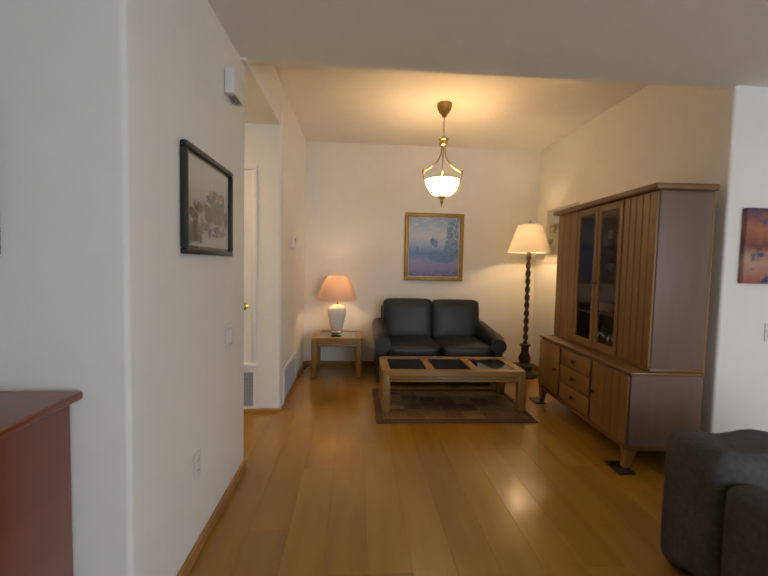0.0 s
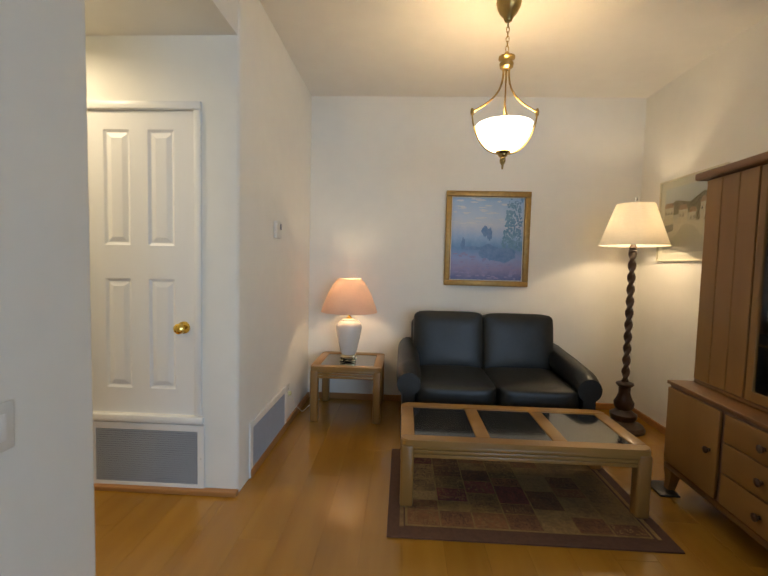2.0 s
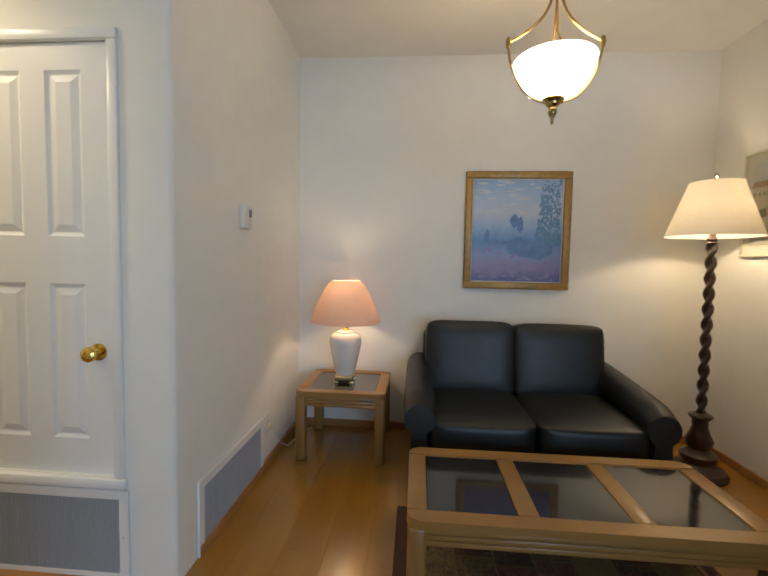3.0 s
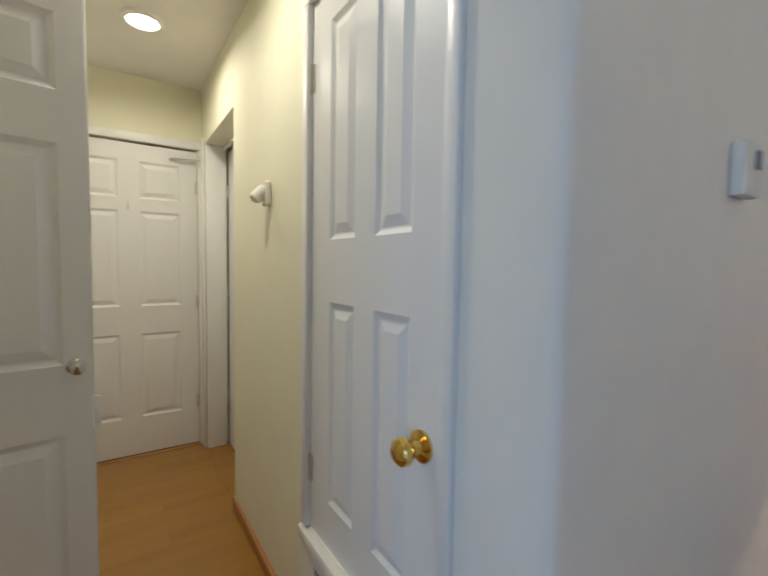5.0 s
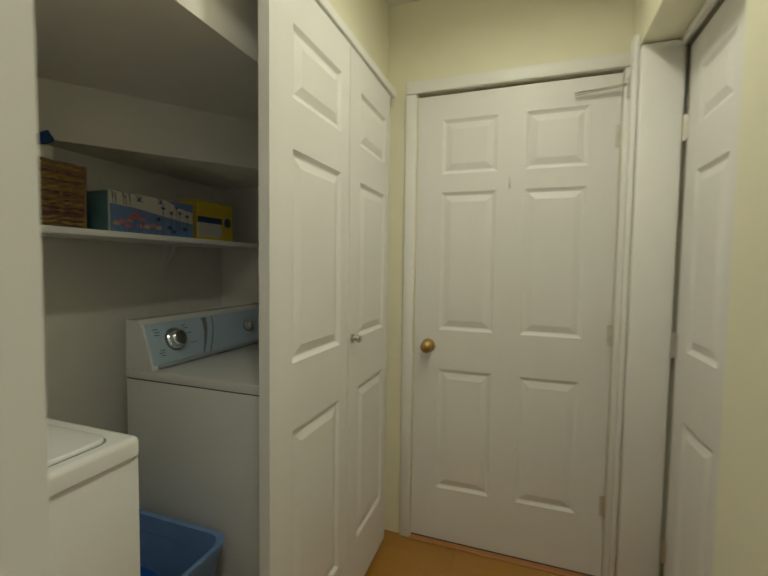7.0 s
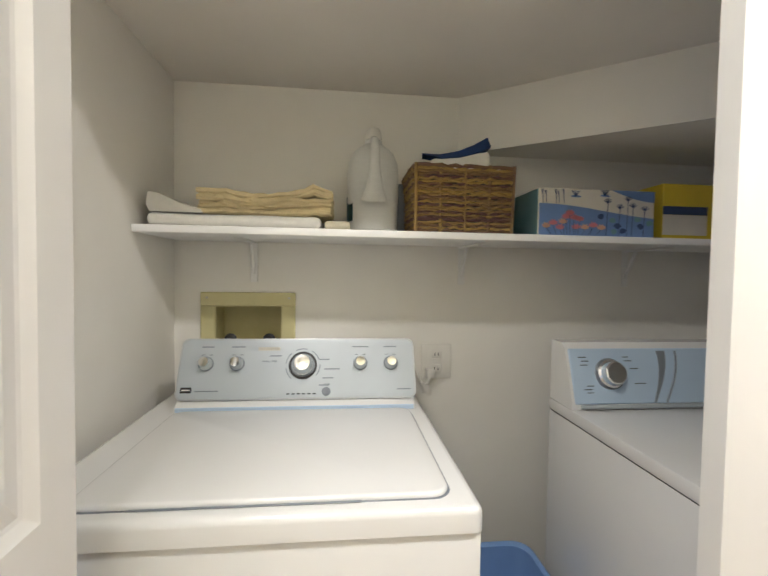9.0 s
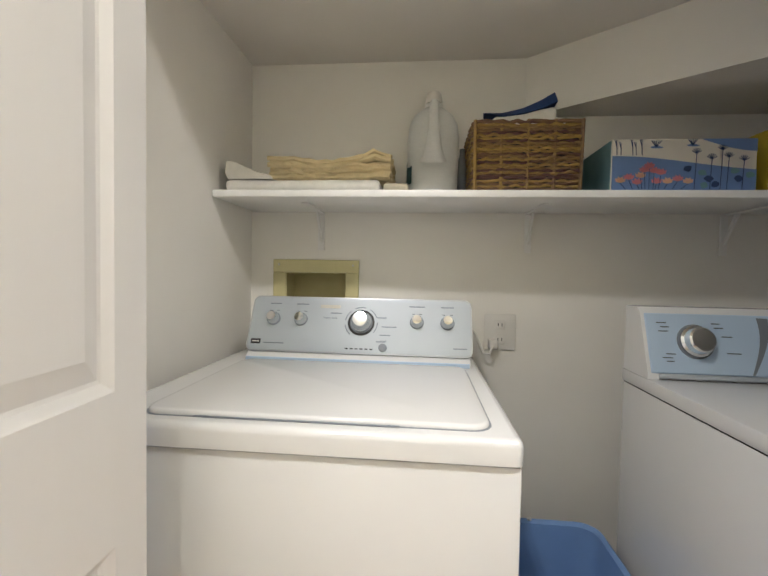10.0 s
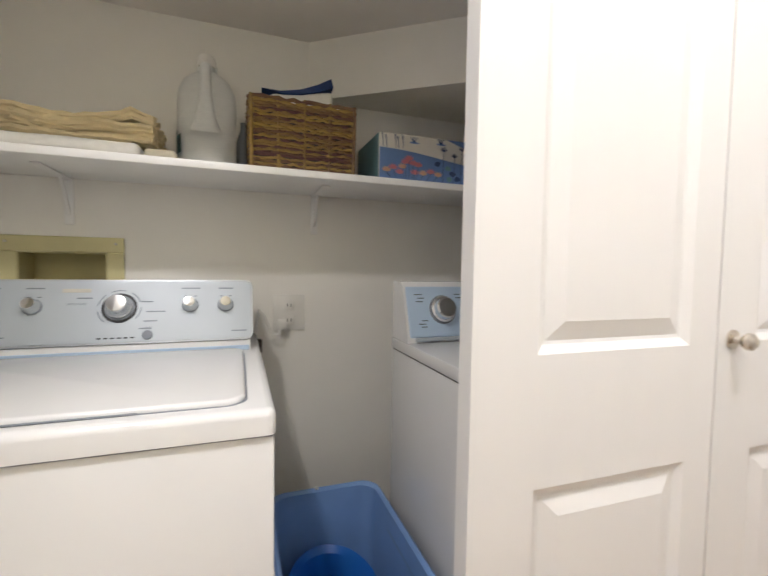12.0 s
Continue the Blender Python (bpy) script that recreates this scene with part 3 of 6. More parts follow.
M_GILT = mat("gilt_wood", (0.38, 0.22, 0.06), 0.4, 0.3, scale=30, vary=0.18, bump=0.2)
M_BLACKFRAME = mat("black_frame", (0.022, 0.018, 0.015), 0.35, scale=30, vary=0.2)
M_WHITEFRAME = mat("cream_frame", (0.66, 0.60, 0.46), 0.4, scale=30, vary=0.05)
M_MOUNT = mat("mount_board", (0.74, 0.70, 0.62), 0.9, scale=60, vary=0.02)
M_MOUNTDARK = mat("grey_brown_mount", (0.20, 0.16, 0.11), 0.9, scale=60, vary=0.06)
A_BLUE = art("blue_landscape", [(0.0, (0.12, 0.15, 0.34)), (0.14, (0.30, 0.27, 0.46)), (0.26, (0.26, 0.34, 0.60)), (0.40, (0.14, 0.30, 0.56)), (0.52, (0.30, 0.46, 0.70)), (0.66, (0.54, 0.60, 0.72)), (0.80, (0.44, 0.57, 0.75)), (1.0, (0.30, 0.48, 0.72))], 7, 0.11)
A_STREET = art("street_watercolour", [(0.0, (0.46, 0.42, 0.38)), (0.25, (0.60, 0.56, 0.50)), (0.42, (0.62, 0.58, 0.52)), (0.55, (0.46, 0.45, 0.42)), (0.72, (0.50, 0.55, 0.58)), (1.0, (0.66, 0.69, 0.70))], 6, 0.12)
A_VILLAGE = art("village_watercolour", [(0.0, (0.60, 0.60, 0.60)), (0.22, (0.50, 0.49, 0.46)), (0.40, (0.42, 0.40, 0.34)), (0.55, (0.48, 0.47, 0.44)), (0.70, (0.64, 0.64, 0.62)), (1.0, (0.72, 0.71, 0.68))], 6, 0.12, 0.3)
A_BOLD = art("bold_canvas", [(0.0, (0.42, 0.10, 0.06)), (0.3, (0.50, 0.28, 0.18)), (0.5, (0.16, 0.03, 0.02)), (0.75, (0.45, 0.13, 0.05)), (1.0, (0.05, 0.04, 0.10))], 4, 0.3, blotch=(0.03, 0.05, 0.16))

# landscape over the sofa
p = picture((0.603, 4.998, 1.105), 0, 0.757, 0.858, 0.05, 0.035, M_GILT, 0.008, M_MOUNT, A_BLUE, "blue impressionist landscape print in carved gilt frame", False, "gilt wooden frame")
M_PAINTTREE = mat("painted_teal", (0.10, 0.24, 0.42), 0.6, scale=40, second=(0.22, 0.40, 0.58))
M_PAINTDARK = mat("painted_navy", (0.10, 0.22, 0.46), 0.6, scale=40, second=(0.20, 0.33, 0.58))
bm = bmesh.new()
ra = random.Random(3)
for k in range(320):
    f = ra.random() ** 0.8
    blob(bm, ra.uniform(0.56 - 0.05 * f, 0.685), 0.795 - 0.47 * f, ra.uniform(0.005, 0.014), ra.uniform(0.006, 0.016), -0.0110 - 0.00001 * k, k, 7)
part("painted_tree", bm, M_PAINTTREE, p, "painted tall tree", kind="stuff")
for nm, material, n, z0, z1, sx in (("painted_cloud", mat("painted_cloud_white", (0.66, 0.67, 0.72), 0.6, scale=40, second=(0.50, 0.58, 0.72)), 34, 0.56, 0.79, 0.05), ("painted_meadow", mat("painted_mauve", (0.34, 0.27, 0.46), 0.6, scale=40, second=(0.22, 0.26, 0.50)), 60, 0.07, 0.30, 0.03)):
    bm = bmesh.new()
    for k in range(n):
        blob(bm, ra.uniform(0.08, 0.54 if z0 > 0.5 else 0.66), ra.uniform(z0, z1), ra.uniform(0.4, 1) * sx, ra.uniform(0.004, 0.012), -0.0107 - 0.00003 * k, 400 + k, 10)
    part(nm, bm, material, p, kind="stuff")
bm = bmesh.new()
for k, (x, z, a, c) in enumerate([(0.36, 0.50, 0.032, 0.05), (0.40, 0.475, 0.03, 0.06), (0.165, 0.375, 0.022, 0.065), (0.40, 0.31, 0.10, 0.07), (0.52, 0.29, 0.12, 0.08), (0.24, 0.34, 0.09, 0.02)]):
    blob(bm, x, z, a, c, -0.0140 - 0.0002 * k, 30 + k)
part("painted_grove", bm, M_PAINTDARK, p, "painted distant grove")

# watercolour behind the floor lamp, on the right wall
p1 = picture((2.328, 4.695, 1.36), -90, 0.70, 0.64, 0.014, 0.02, M_WHITEFRAME, 0.055, M_MOUNT, A_STREET, "pale street watercolour in thin cream frame", True, "thin cream frame")
# watercolour on the left wall
p2 = picture((-0.688, 1.43, 1.322), 90, 0.60, 0.438, 0.024, 0.028, M_BLACKFRAME, 0.012, M_MOUNTDARK, A_VILLAGE, "village watercolour behind glass in black frame", True, "black wooden frame")
M_PAINTOLIVE = mat("painted_olive", (0.16, 0.14, 0.08), 0.6, scale=40, second=(0.26, 0.24, 0.17))
M_PAINTGREY = mat("painted_slate", (0.17, 0.16, 0.16), 0.6, scale=40, second=(0.30, 0.29, 0.28))
M_PAINTROOF = mat("painted_roof", (0.34, 0.20, 0.13), 0.6, scale=40, second=(0.48, 0.34, 0.25))
for nm, material, n, x0, x1, z0, z1 in (("painted_house", M_PAINTGREY, 26, 0.24, 0.52, 0.20, 0.27), ("painted_roof", M_PAINTROOF, 14, 0.26, 0.50, 0.24, 0.29),
                                        ("painted_bush", M_PAINTOLIVE, 60, 0.08, 0.53, 0.15, 0.21), ("painted_reflection", M_PAINTGREY, 22, 0.10, 0.52, 0.09, 0.14), ("painted_reed", M_PAINTOLIVE, 30, 0.05, 0.20, 0.06, 0.12)):
    bm = bmesh.new()
    for k in range(n):
        blob(bm, ra.uniform(x0, x1), ra.uniform(z0, z1), ra.uniform(0.014, 0.042), ra.uniform(0.008, 0.022), -0.0108 - 0.00003 * k, 700 + k, 8)
    part(nm, bm, material, p2, kind="stuff")
# painted street: houses, roofs, windows, hill and two trees
M_PAINTWALL = mat("painted_plaster", (0.66, 0.60, 0.50), 0.6, scale=40, second=(0.52, 0.47, 0.40))


def painted(name, outline, material, deep):
    bm = bmesh.new()
    ngon(bm, [(x, -deep, z) for x, z in outline])
    part(name, bm, material, p1, smooth=False)


def rect(x0, x1, z0, z1):
    return [(x0, z0), (x1, z0), (x1, z1), (x0, z1)]


painted("painted_hill", [(0.07, 0.40), (0.20, 0.47), (0.36, 0.44), (0.50, 0.50), (0.63, 0.43), (0.63, 0.36), (0.07, 0.36)], M_PAINTOLIVE, 0.0112)
for x0, x1, z0, z1 in ((0.07, 0.18, 0.25, 0.42), (0.24, 0.34, 0.29, 0.39), (0.36, 0.44, 0.27, 0.36), (0.47, 0.62, 0.24, 0.42)):
    painted("painted_house", rect(x0, x1, z0, z1), M_PAINTWALL, 0.0116)
    painted("painted_roof", [(x0 - 0.008, z1), (x1 + 0.008, z1), (x1 - 0.02, z1 + 0.035), (x0 + 0.015, z1 + 0.04)], M_PAINTROOF, 0.0120)
    n = int((x1 - x0) / 0.035)
    for k in range(n):
        painted("painted_window", rect(x0 + 0.012 + 0.035 * k, x0 + 0.026 + 0.035 * k, z1 - 0.055, z1 - 0.03), M_PAINTGREY, 0.0124)
painted("painted_awning", [(0.07, 0.22), (0.19, 0.24), (0.18, 0.29), (0.07, 0.28)], M_PAINTGREY, 0.0128)
painted("painted_road", [(0.07, 0.07), (0.63, 0.07), (0.40, 0.27), (0.30, 0.28)], mat("painted_road_grey", (0.56, 0.52, 0.46), 0.6, scale=40, second=(0.44, 0.41, 0.37)), 0.0114)
for x, z in ((0.21, 0.43), (0.54, 0.30), (0.45, 0.33)):
    bm = bmesh.new()
    blob(bm, x, z, 0.025, 0.04, -0.0132, int(x * 100))
    part("painted_tree", bm, M_PAINTOLIVE, p1)
# canvas on the front right wall
c = thing("canvas_picture", (2.432, 2.248, 1.23), "bold red and navy abstract canvas without frame", "picture")
part("canvas", B((0, -0.035, 0), (0.62, -0.001, 0.475), 0.004), A_BOLD, c)
# dark picture beside the dresser
c = thing("framed_picture", (-1.60, 1.068, 1.30), "dark slim framed picture above dresser", "picture")
part("frame", B((0, -0.03, 0), (0.555, -0.001, 0.48), 0.004), M_GREYCLOTH, c)

# rug with patches
rug = thing("rug", (0.185, 3.05, 0.0), "worn brown and wine-red patchwork rug under table", "rug")
M_RUG = mat("rug_border", (0.13, 0.06, 0.035), 0.95, scale=45, second=(0.075, 0.036, 0.022), bump=0.6, bscale=500)
part("base_weave", B((0, 0, 0.0005), (1.365, 0.92, 0.008), 0.003), M_RUG, rug, "dark wine-brown border")
PATCH = [mat("rug_patch_" + n, a, 0.95, scale=58, second=b, bump=0.6, bscale=500, per_piece=0.3) for n, a, b in (("wine", (0.27, 0.080, 0.052), (0.085, 0.028, 0.022)), ("olive", (0.31, 0.19, 0.068), (0.115, 0.066, 0.028)), ("tan", (0.36, 0.22, 0.085), (0.13, 0.076, 0.036)), ("rust", (0.28, 0.125, 0.05), (0.095, 0.045, 0.024)))]
M_RUGGOLD = mat("rug_gold_yarn", (0.34, 0.22, 0.075), 0.95, scale=90, second=(0.15, 0.09, 0.035), bump=0.6, bscale=500)
part("field", B((0.088, 0.088, 0.0075), (1.278, 0.835, 0.0085)), M_RUGGOLD, rug, "worn gold field between patches", smooth=False)
rr = random.Random(11)
for col in range(7):
    x0 = 0.10 + col * 0.168
    z = 0.10
    while z < 0.80:
        d = min(rr.choice((0.09, 0.13, 0.18)), 0.825 - z)
        if d > 0.03:
            part("rug_patch", B((x0, z, 0.0078), (x0 + 0.160, z + d - 0.007, 0.0094), 0.0006, 1), rr.choice((PATCH[0], PATCH[1], PATCH[1], PATCH[2], PATCH[3], PATCH[3])), rug, smooth=False)
            # woven motif of small dashes, alike on both halves of the patch
            bm = bmesh.new()
            half = 0.072
            for _ in range(int(34 * d / 0.13)):
                u, v2 = rr.uniform(0.004, half), z + rr.uniform(0.008, d - 0.018)
                du, dv = rr.choice(((0.016, 0.003), (0.003, 0.013), (0.008, 0.004), (0.005, 0.005)))
                for sg in (-1, 1):
                    xc = x0 + 0.080 + sg * u
                    box(bm, (xc - du / 2, v2, 0.0094), (xc + du / 2, v2 + dv, 0.0098))
            part("rug_motif", bm, rr.choice((M_RUGGOLD, M_RUG, PATCH[2])), rug, smooth=False, kind="stuff")
        z += d
for x in (0.06, 1.29):
    part("rug_band", B((x, 0.08, 0.0078), (x + 0.02, 0.84, 0.009)), PATCH[2], rug, smooth=False)


def table(name, at, w, d, h, leg, panes, label):
    """An oak table with rounded frame, grooved apron, four posts and smoked glass panes."""
    t = thing(name, at, label, "table")
    x, y = w / 2, d / 2
    top = h - 0.030
    b = 0.075 if panes == 3 else 0.07
    cr = 0.045
    out = []
    for cx, cy, a0 in ((x - cr, y - cr, 0), (-x + cr, y - cr, 90), (-x + cr, -y + cr, 180), (x - cr, -y + cr, 270)):
        out += [(cx + cr * math.cos(radians(a0 + 15 * k)), cy + cr * math.sin(radians(a0 + 15 * k))) for k in range(7)]
    bar = 0.075
    pw = (w - 2 * b - (panes - 1) * bar) / panes
    spans = [(-x + b + k * (pw + bar), -x + b + k * (pw + bar) + pw) for k in range(panes)]
    # rim as rails round the openings
    for sgn in (-1, 1):
        bm = bmesh.new()
        o = [p for p in out if p[1] * sgn >= y - cr - 1e-6]
        o.sort(key=lambda p: p[0])
        prism(bm, [(-x, sgn * (y - b)), *o, (x, sgn * (y - b))], "z", top, h)
        es = [e for e in bm.edges if all(v.co.z > h - 1e-4 for v in e.verts)]
        bmesh.ops.bevel(bm, geom=es, offset=0.006, segments=2, affect='EDGES')
        part("top_rail", bm, M_OAK, t)
        part("top_rail", B((sgn * x, -y + b + 0.0005, top), (sgn * (x - b), y - b - 0.0005, h), 0.004), M_OAK, t)
    for (a0, a1), (b0, b1) in zip(spans, spans[1:]):
        part("cross_rail", B((a1, -y + b + 0.0005, top), (b0, y - b - 0.0005, h - 0.0005), 0.003), M_OAK, t)
    for a0, a1 in spans:
        part("glass_pane", B((a0 + 0.001, -y + b + 0.002, h - 0.014), (a1 - 0.001, y - b - 0.002, h - 0.006), 0.002, 1), M_DARKGLASS, t, "smoked glass pane with bevelled edge")
    ap = 0.065
    for k, dz in enumerate((0.0, 0.024, 0.048)):
        ins = 0.006 + 0.004 * k
        for sgn in (-1, 1):
            part("apron", B((-x + leg * 0.9, sgn * (y - ins) - 0.011 * (sgn > 0), top - dz - 0.022), (x - leg * 0.9, sgn * (y - ins) + 0.011 * (sgn < 0), top - dz - 0.001), 0.005), M_OAK, t)
            part("apron", B((sgn * (x - ins) - 0.011 * (sgn > 0), -y + leg * 0.9, top - dz - 0.022), (sgn * (x - ins) + 0.011 * (sgn < 0), y - leg * 0.9, top - dz - 0.001), 0.005), M_OAK, t)
    for sx in (-1, 1):
        for sy in (-1, 1):
            cx, cy = sx * (x - leg / 2 - 0.003), sy * (y - leg / 2 - 0.003)
            part("leg", B((cx - leg / 2, cy - leg / 2, 0), (cx + leg / 2, cy + leg / 2, top), 0.014, 3), M_OAKV, t)
    return t


table("coffee_table", (0.885, 3.575, 0.008), 1.29, 0.585, 0.367, 0.07, 3, "light oak coffee table with three smoked glass panes")
table("end_table", (-0.21, 4.68, 0.0), 0.58, 0.57, 0.455, 0.065, 1, "light oak end table with smoked glass top")

# table lamp
M_BRASSLAMP = mat("pale_brass", (0.78, 0.68, 0.45), 0.14, 1.0, scale=20, vary=0.05)
tl = thing("table_lamp", (-0.225, 4.68, 0.449), "white ceramic table lamp with coral shade, lit", "lamp")
part("foot", B((-0.062, -0.062, 0.012), (0.062, 0.062, 0.054), 0.008, 3), M_BRASSLAMP, tl, "polished square metal foot")
for sx in (-1, 1):
    for sy in (-1, 1):
        part("toe", B((sx * 0.052 - 0.014, sy * 0.052 - 0.014, 0), (sx * 0.052 + 0.014, sy * 0.052 + 0.014, 0.0118), 0.003), M_BRASSLAMP, tl)
part("body", L([(0.058, 0.0545), (0.064, 0.062), (0.070, 0.08), (0.083, 0.14), (0.098, 0.205), (0.107, 0.25), (0.110, 0.28), (0.107, 0.305), (0.097, 0.326), (0.080, 0.340), (0.066, 0.345), (0.064, 0.352), (0.050, 0.358), (0.03, 0.362), (0.0, 0.362)], 32), M_CERAMIC, tl, "glazed white ceramic vase body")
part("neck", L([(0.024, 0.36), (0.026, 0.372), (0.012, 0.378), (0.012, 0.40), (0.0, 0.40)], 16), M_BRASSB, tl, "brass neck")
part("shade", L([(0.240, 0.42), (0.225, 0.47), (0.186, 0.57), (0.138, 0.66), (0.098, 0.705), (0.095, 0.704), (0.135, 0.658), (0.183, 0.569), (0.222, 0.469), (0.237, 0.421), (0.240, 0.42)], 40), M_SHADEPINK, tl, "coral bell shade, lit")
bm = bmesh.new()
for k in range(3):
    a = 2 * math.pi * k / 3
    tube(bm, [(0, 0, 0.69), (0.108 * math.cos(a), 0.108 * math.sin(a), 0.69)], 0.002, 6)
tube(bm, [(0, 0, 0.40), (0.05, 0, 0.46), (0.055, 0, 0.60), (0, 0, 0.692)], 0.002, 6)
part("harp", bm, M_BRASS, tl, "thin brass shade holder")
cord = thing("lamp_cord", (-0.62, 4.30, 0.26), "clear thin lamp cord hanging from wall plug", "cord")
part("cable", T([(-0.012, 0.0, 0.0), (0.01, 0.02, -0.02), (0.02, 0.10, -0.14), (0.03, 0.25, -0.235), (0.05, 0.5, -0.25), (0.10, 0.62, -0.25)], 0.003, 6), M_PLASTIC, cord)
part("plug", B((-0.022, -0.014, -0.014), (0.002, 0.014, 0.014), 0.004), M_ALMOND, cord, "small plug")

# sofa
so = thing("loveseat", (0.915, 4.50, 0.0), "black leather two-seat sofa with rolled arms", "sofa")


def cushion(lo, hi, bev, puff, name, label=""):
    bm = bmesh.new()
    box(bm, lo, hi)
    bmesh.ops.subdivide_edges(bm, edges=bm.edges, cuts=6, use_grid_fill=True)
    c = [(a + b) / 2 for a, b in zip(lo, hi)]
    s = [(b - a) / 2 for a, b in zip(lo, hi)]
    for v in bm.verts:
        u = [(v.co[i] - c[i]) / s[i] for i in range(3)]
        for i in range(3):
            o = [j for j in range(3) if j != i]
            k = (1 - abs(u[o[0]]) ** 3) * (1 - abs(u[o[1]]) ** 3)
            v.co[i] += puff[i] * (1 if u[i] > 0 else -1) * k * (abs(u[i]) > 0.99)
        n = noise.noise(v.co * 9)
        v.co += Vector((0, -1, 1)) * n * 0.004
    # soften the box edges
    for v in bm.verts:
        u = [(v.co[i] - c[i]) / s[i] for i in range(3)]
        near = [max(0, abs(u[i]) - (1 - bev / s[i])) / (bev / s[i]) for i in range(3)]
        for i in range(3):
            o = [near[j] for j in range(3) if j != i]
            v.co[i] -= math.copysign(bev * 0.42 * max(o) * min(1, near[i]), u[i])
    ob = part(name, bm, M_LEATHER, so, label, angle=60)
    md = ob.modifiers.new("soft", 'SUBSURF')
    md.levels = md.render_levels = 2
    return ob


part("frame", B((-0.63, -0.43, 0.045), (0.63, 0.42, 0.28), 0.02, 3), M_LEATHER, so, "black leather base")
cushion((-0.583, -0.465, 0.26), (0.006, 0.20, 0.45), 0.03, (0, 0.012, 0.012), "seat_cushion")
cushion((0.0, -0.465, 0.26), (0.583, 0.20, 0.45), 0.03, (0, 0.012, 0.012), "seat_cushion")
a = cushion((-0.585, 0.08, 0.41), (0.006, 0.30, 0.905), 0.025, (0, 0.010, 0.004), "back_cushion")
b = cushion((-0.002, 0.08, 0.41), (0.585, 0.30, 0.90), 0.025, (0, 0.010, 0.004), "back_cushion")
for o in (a, b):
    o.matrix_basis = Matrix.Translation((0, 0.10, 0.42)) @ Matrix.Rotation(radians(-9), 4, 'X') @ Matrix.Translation((0, -0.10, -0.42))
part("back_frame", B((-0.60, 0.30, 0.05), (0.60, 0.445, 0.80), 0.04, 4), M_LEATHER, so)
for s in (-1, 1):
    bm = bmesh.new()
    secs = []
    for k in range(11):
        f = k / 10
        y = -0.46 + 0.84 * f
        zt = 0.545 + 0.085 * f ** 0.8 - 0.02 * (k == 0)
        sc = 0.93 if k in (0, 10) else 1.0
        sec = []
        for q in range(14):
            ang = radians(-60 + q * 300 / 13)
            r = 0.090 * sc
            sec.append((s * (0.625 + r * math.cos(ang)), y, zt - 0.082 + r * math.sin(ang)))
        sec += [(s * (0.57), y, 0.05), (s * (0.675), y, 0.05)]
        secs.append([bm.verts.new(p) for p in sec])
    for A, C in zip(secs, secs[1:]):
        for q in range(len(A)):
            bm.faces.new((A[q], A[(q + 1) % len(A)], C[(q + 1) % len(A)], C[q]))
    bm.faces.new(secs[0])
    bm.faces.new(secs[-1])
    part("arm", bm, M_LEATHER, so, "rolled leather arm", angle=50)
    for y in (-0.36, 0.36):
        part("foot", L([(0, 0), (0.022, 0), (0.028, 0.046), (0, 0.046)], 12, (s * 0.55, y, 0)), M_DARKWOOD, so)

# floor lamp
fl = thing("floor_lamp", (2.035, 4.53, 0.0), "dark barley-twist floor lamp with cream shade, lit", "lamp")
part("base", L([(0, 0), (0.155, 0), (0.16, 0.02), (0.145, 0.045), (0.10, 0.06), (0.085, 0.08), (0.098, 0.105), (0.10, 0.13), (0.07, 0.15), (0.058, 0.165), (0, 0.165)], 32), M_DARKWOOD, fl, "turned wooden base")
part("urn", L([(0.058, 0.166), (0.07, 0.185), (0.075, 0.22), (0.055, 0.26), (0.042, 0.30), (0.044, 0.345), (0.06, 0.36), (0.066, 0.37), (0.06, 0.38), (0.035, 0.39), (0, 0.39)], 28), M_DARKWOOD, fl, "turned baluster")
bm = bmesh.new()
rings = []
for k in range(0, 133):
    z = 0.39 + k * 1.04 / 132
    ph = 2 * math.pi * k / 132 * 5.5
    ring = []
    for q in range(20):
        a = 2 * math.pi * q / 20
        r = 0.0235 + 0.0075 * math.cos(2 * (a - ph))
        ring.append(bm.verts.new((r * math.cos(a), r * math.sin(a), z)))
    rings.append(ring)
for A, C in zip(rings, rings[1:]):
    for q in range(20):
        bm.faces.new((A[q], A[(q + 1) % 20], C[(q + 1) % 20], C[q]))
part("twisted_pole", bm, M_DARKWOOD, fl, "barley-twist wooden pole", angle=80)
part("collar", L([(0.024, 1.43), (0.034, 1.437), (0.024, 1.447), (0.03, 1.46), (0.02, 1.475), (0.016, 1.51), (0, 1.51)], 20), M_DARKWOOD, fl)
part("shade", L([(0.246, 1.475), (0.134, 1.80), (0.131, 1.80), (0.243, 1.476), (0.246, 1.475)], 48), M_SHADECREAM, fl, "cream pleated empire shade, lit")
part("finial", L([(0.003, 1.78), (0.003, 1.825), (0.012, 1.832), (0.014, 1.845), (0.008, 1.857), (0, 1.86)], 14), M_CHROME, fl, "small glass finial")
bm = bmesh.new()
for k in range(3):
    a = 2 * math.pi * k / 3
    tube(bm, [(0, 0, 1.79), (0.133 * math.cos(a), 0.133 * math.sin(a), 1.79)], 0.002, 6)
tube(bm, [(0, 0, 1.50), (0.06, 0, 1.56), (0.06, 0, 1.70), (0, 0, 1.79)], 0.0025, 6)
part("harp", bm, M_BRASS, fl)

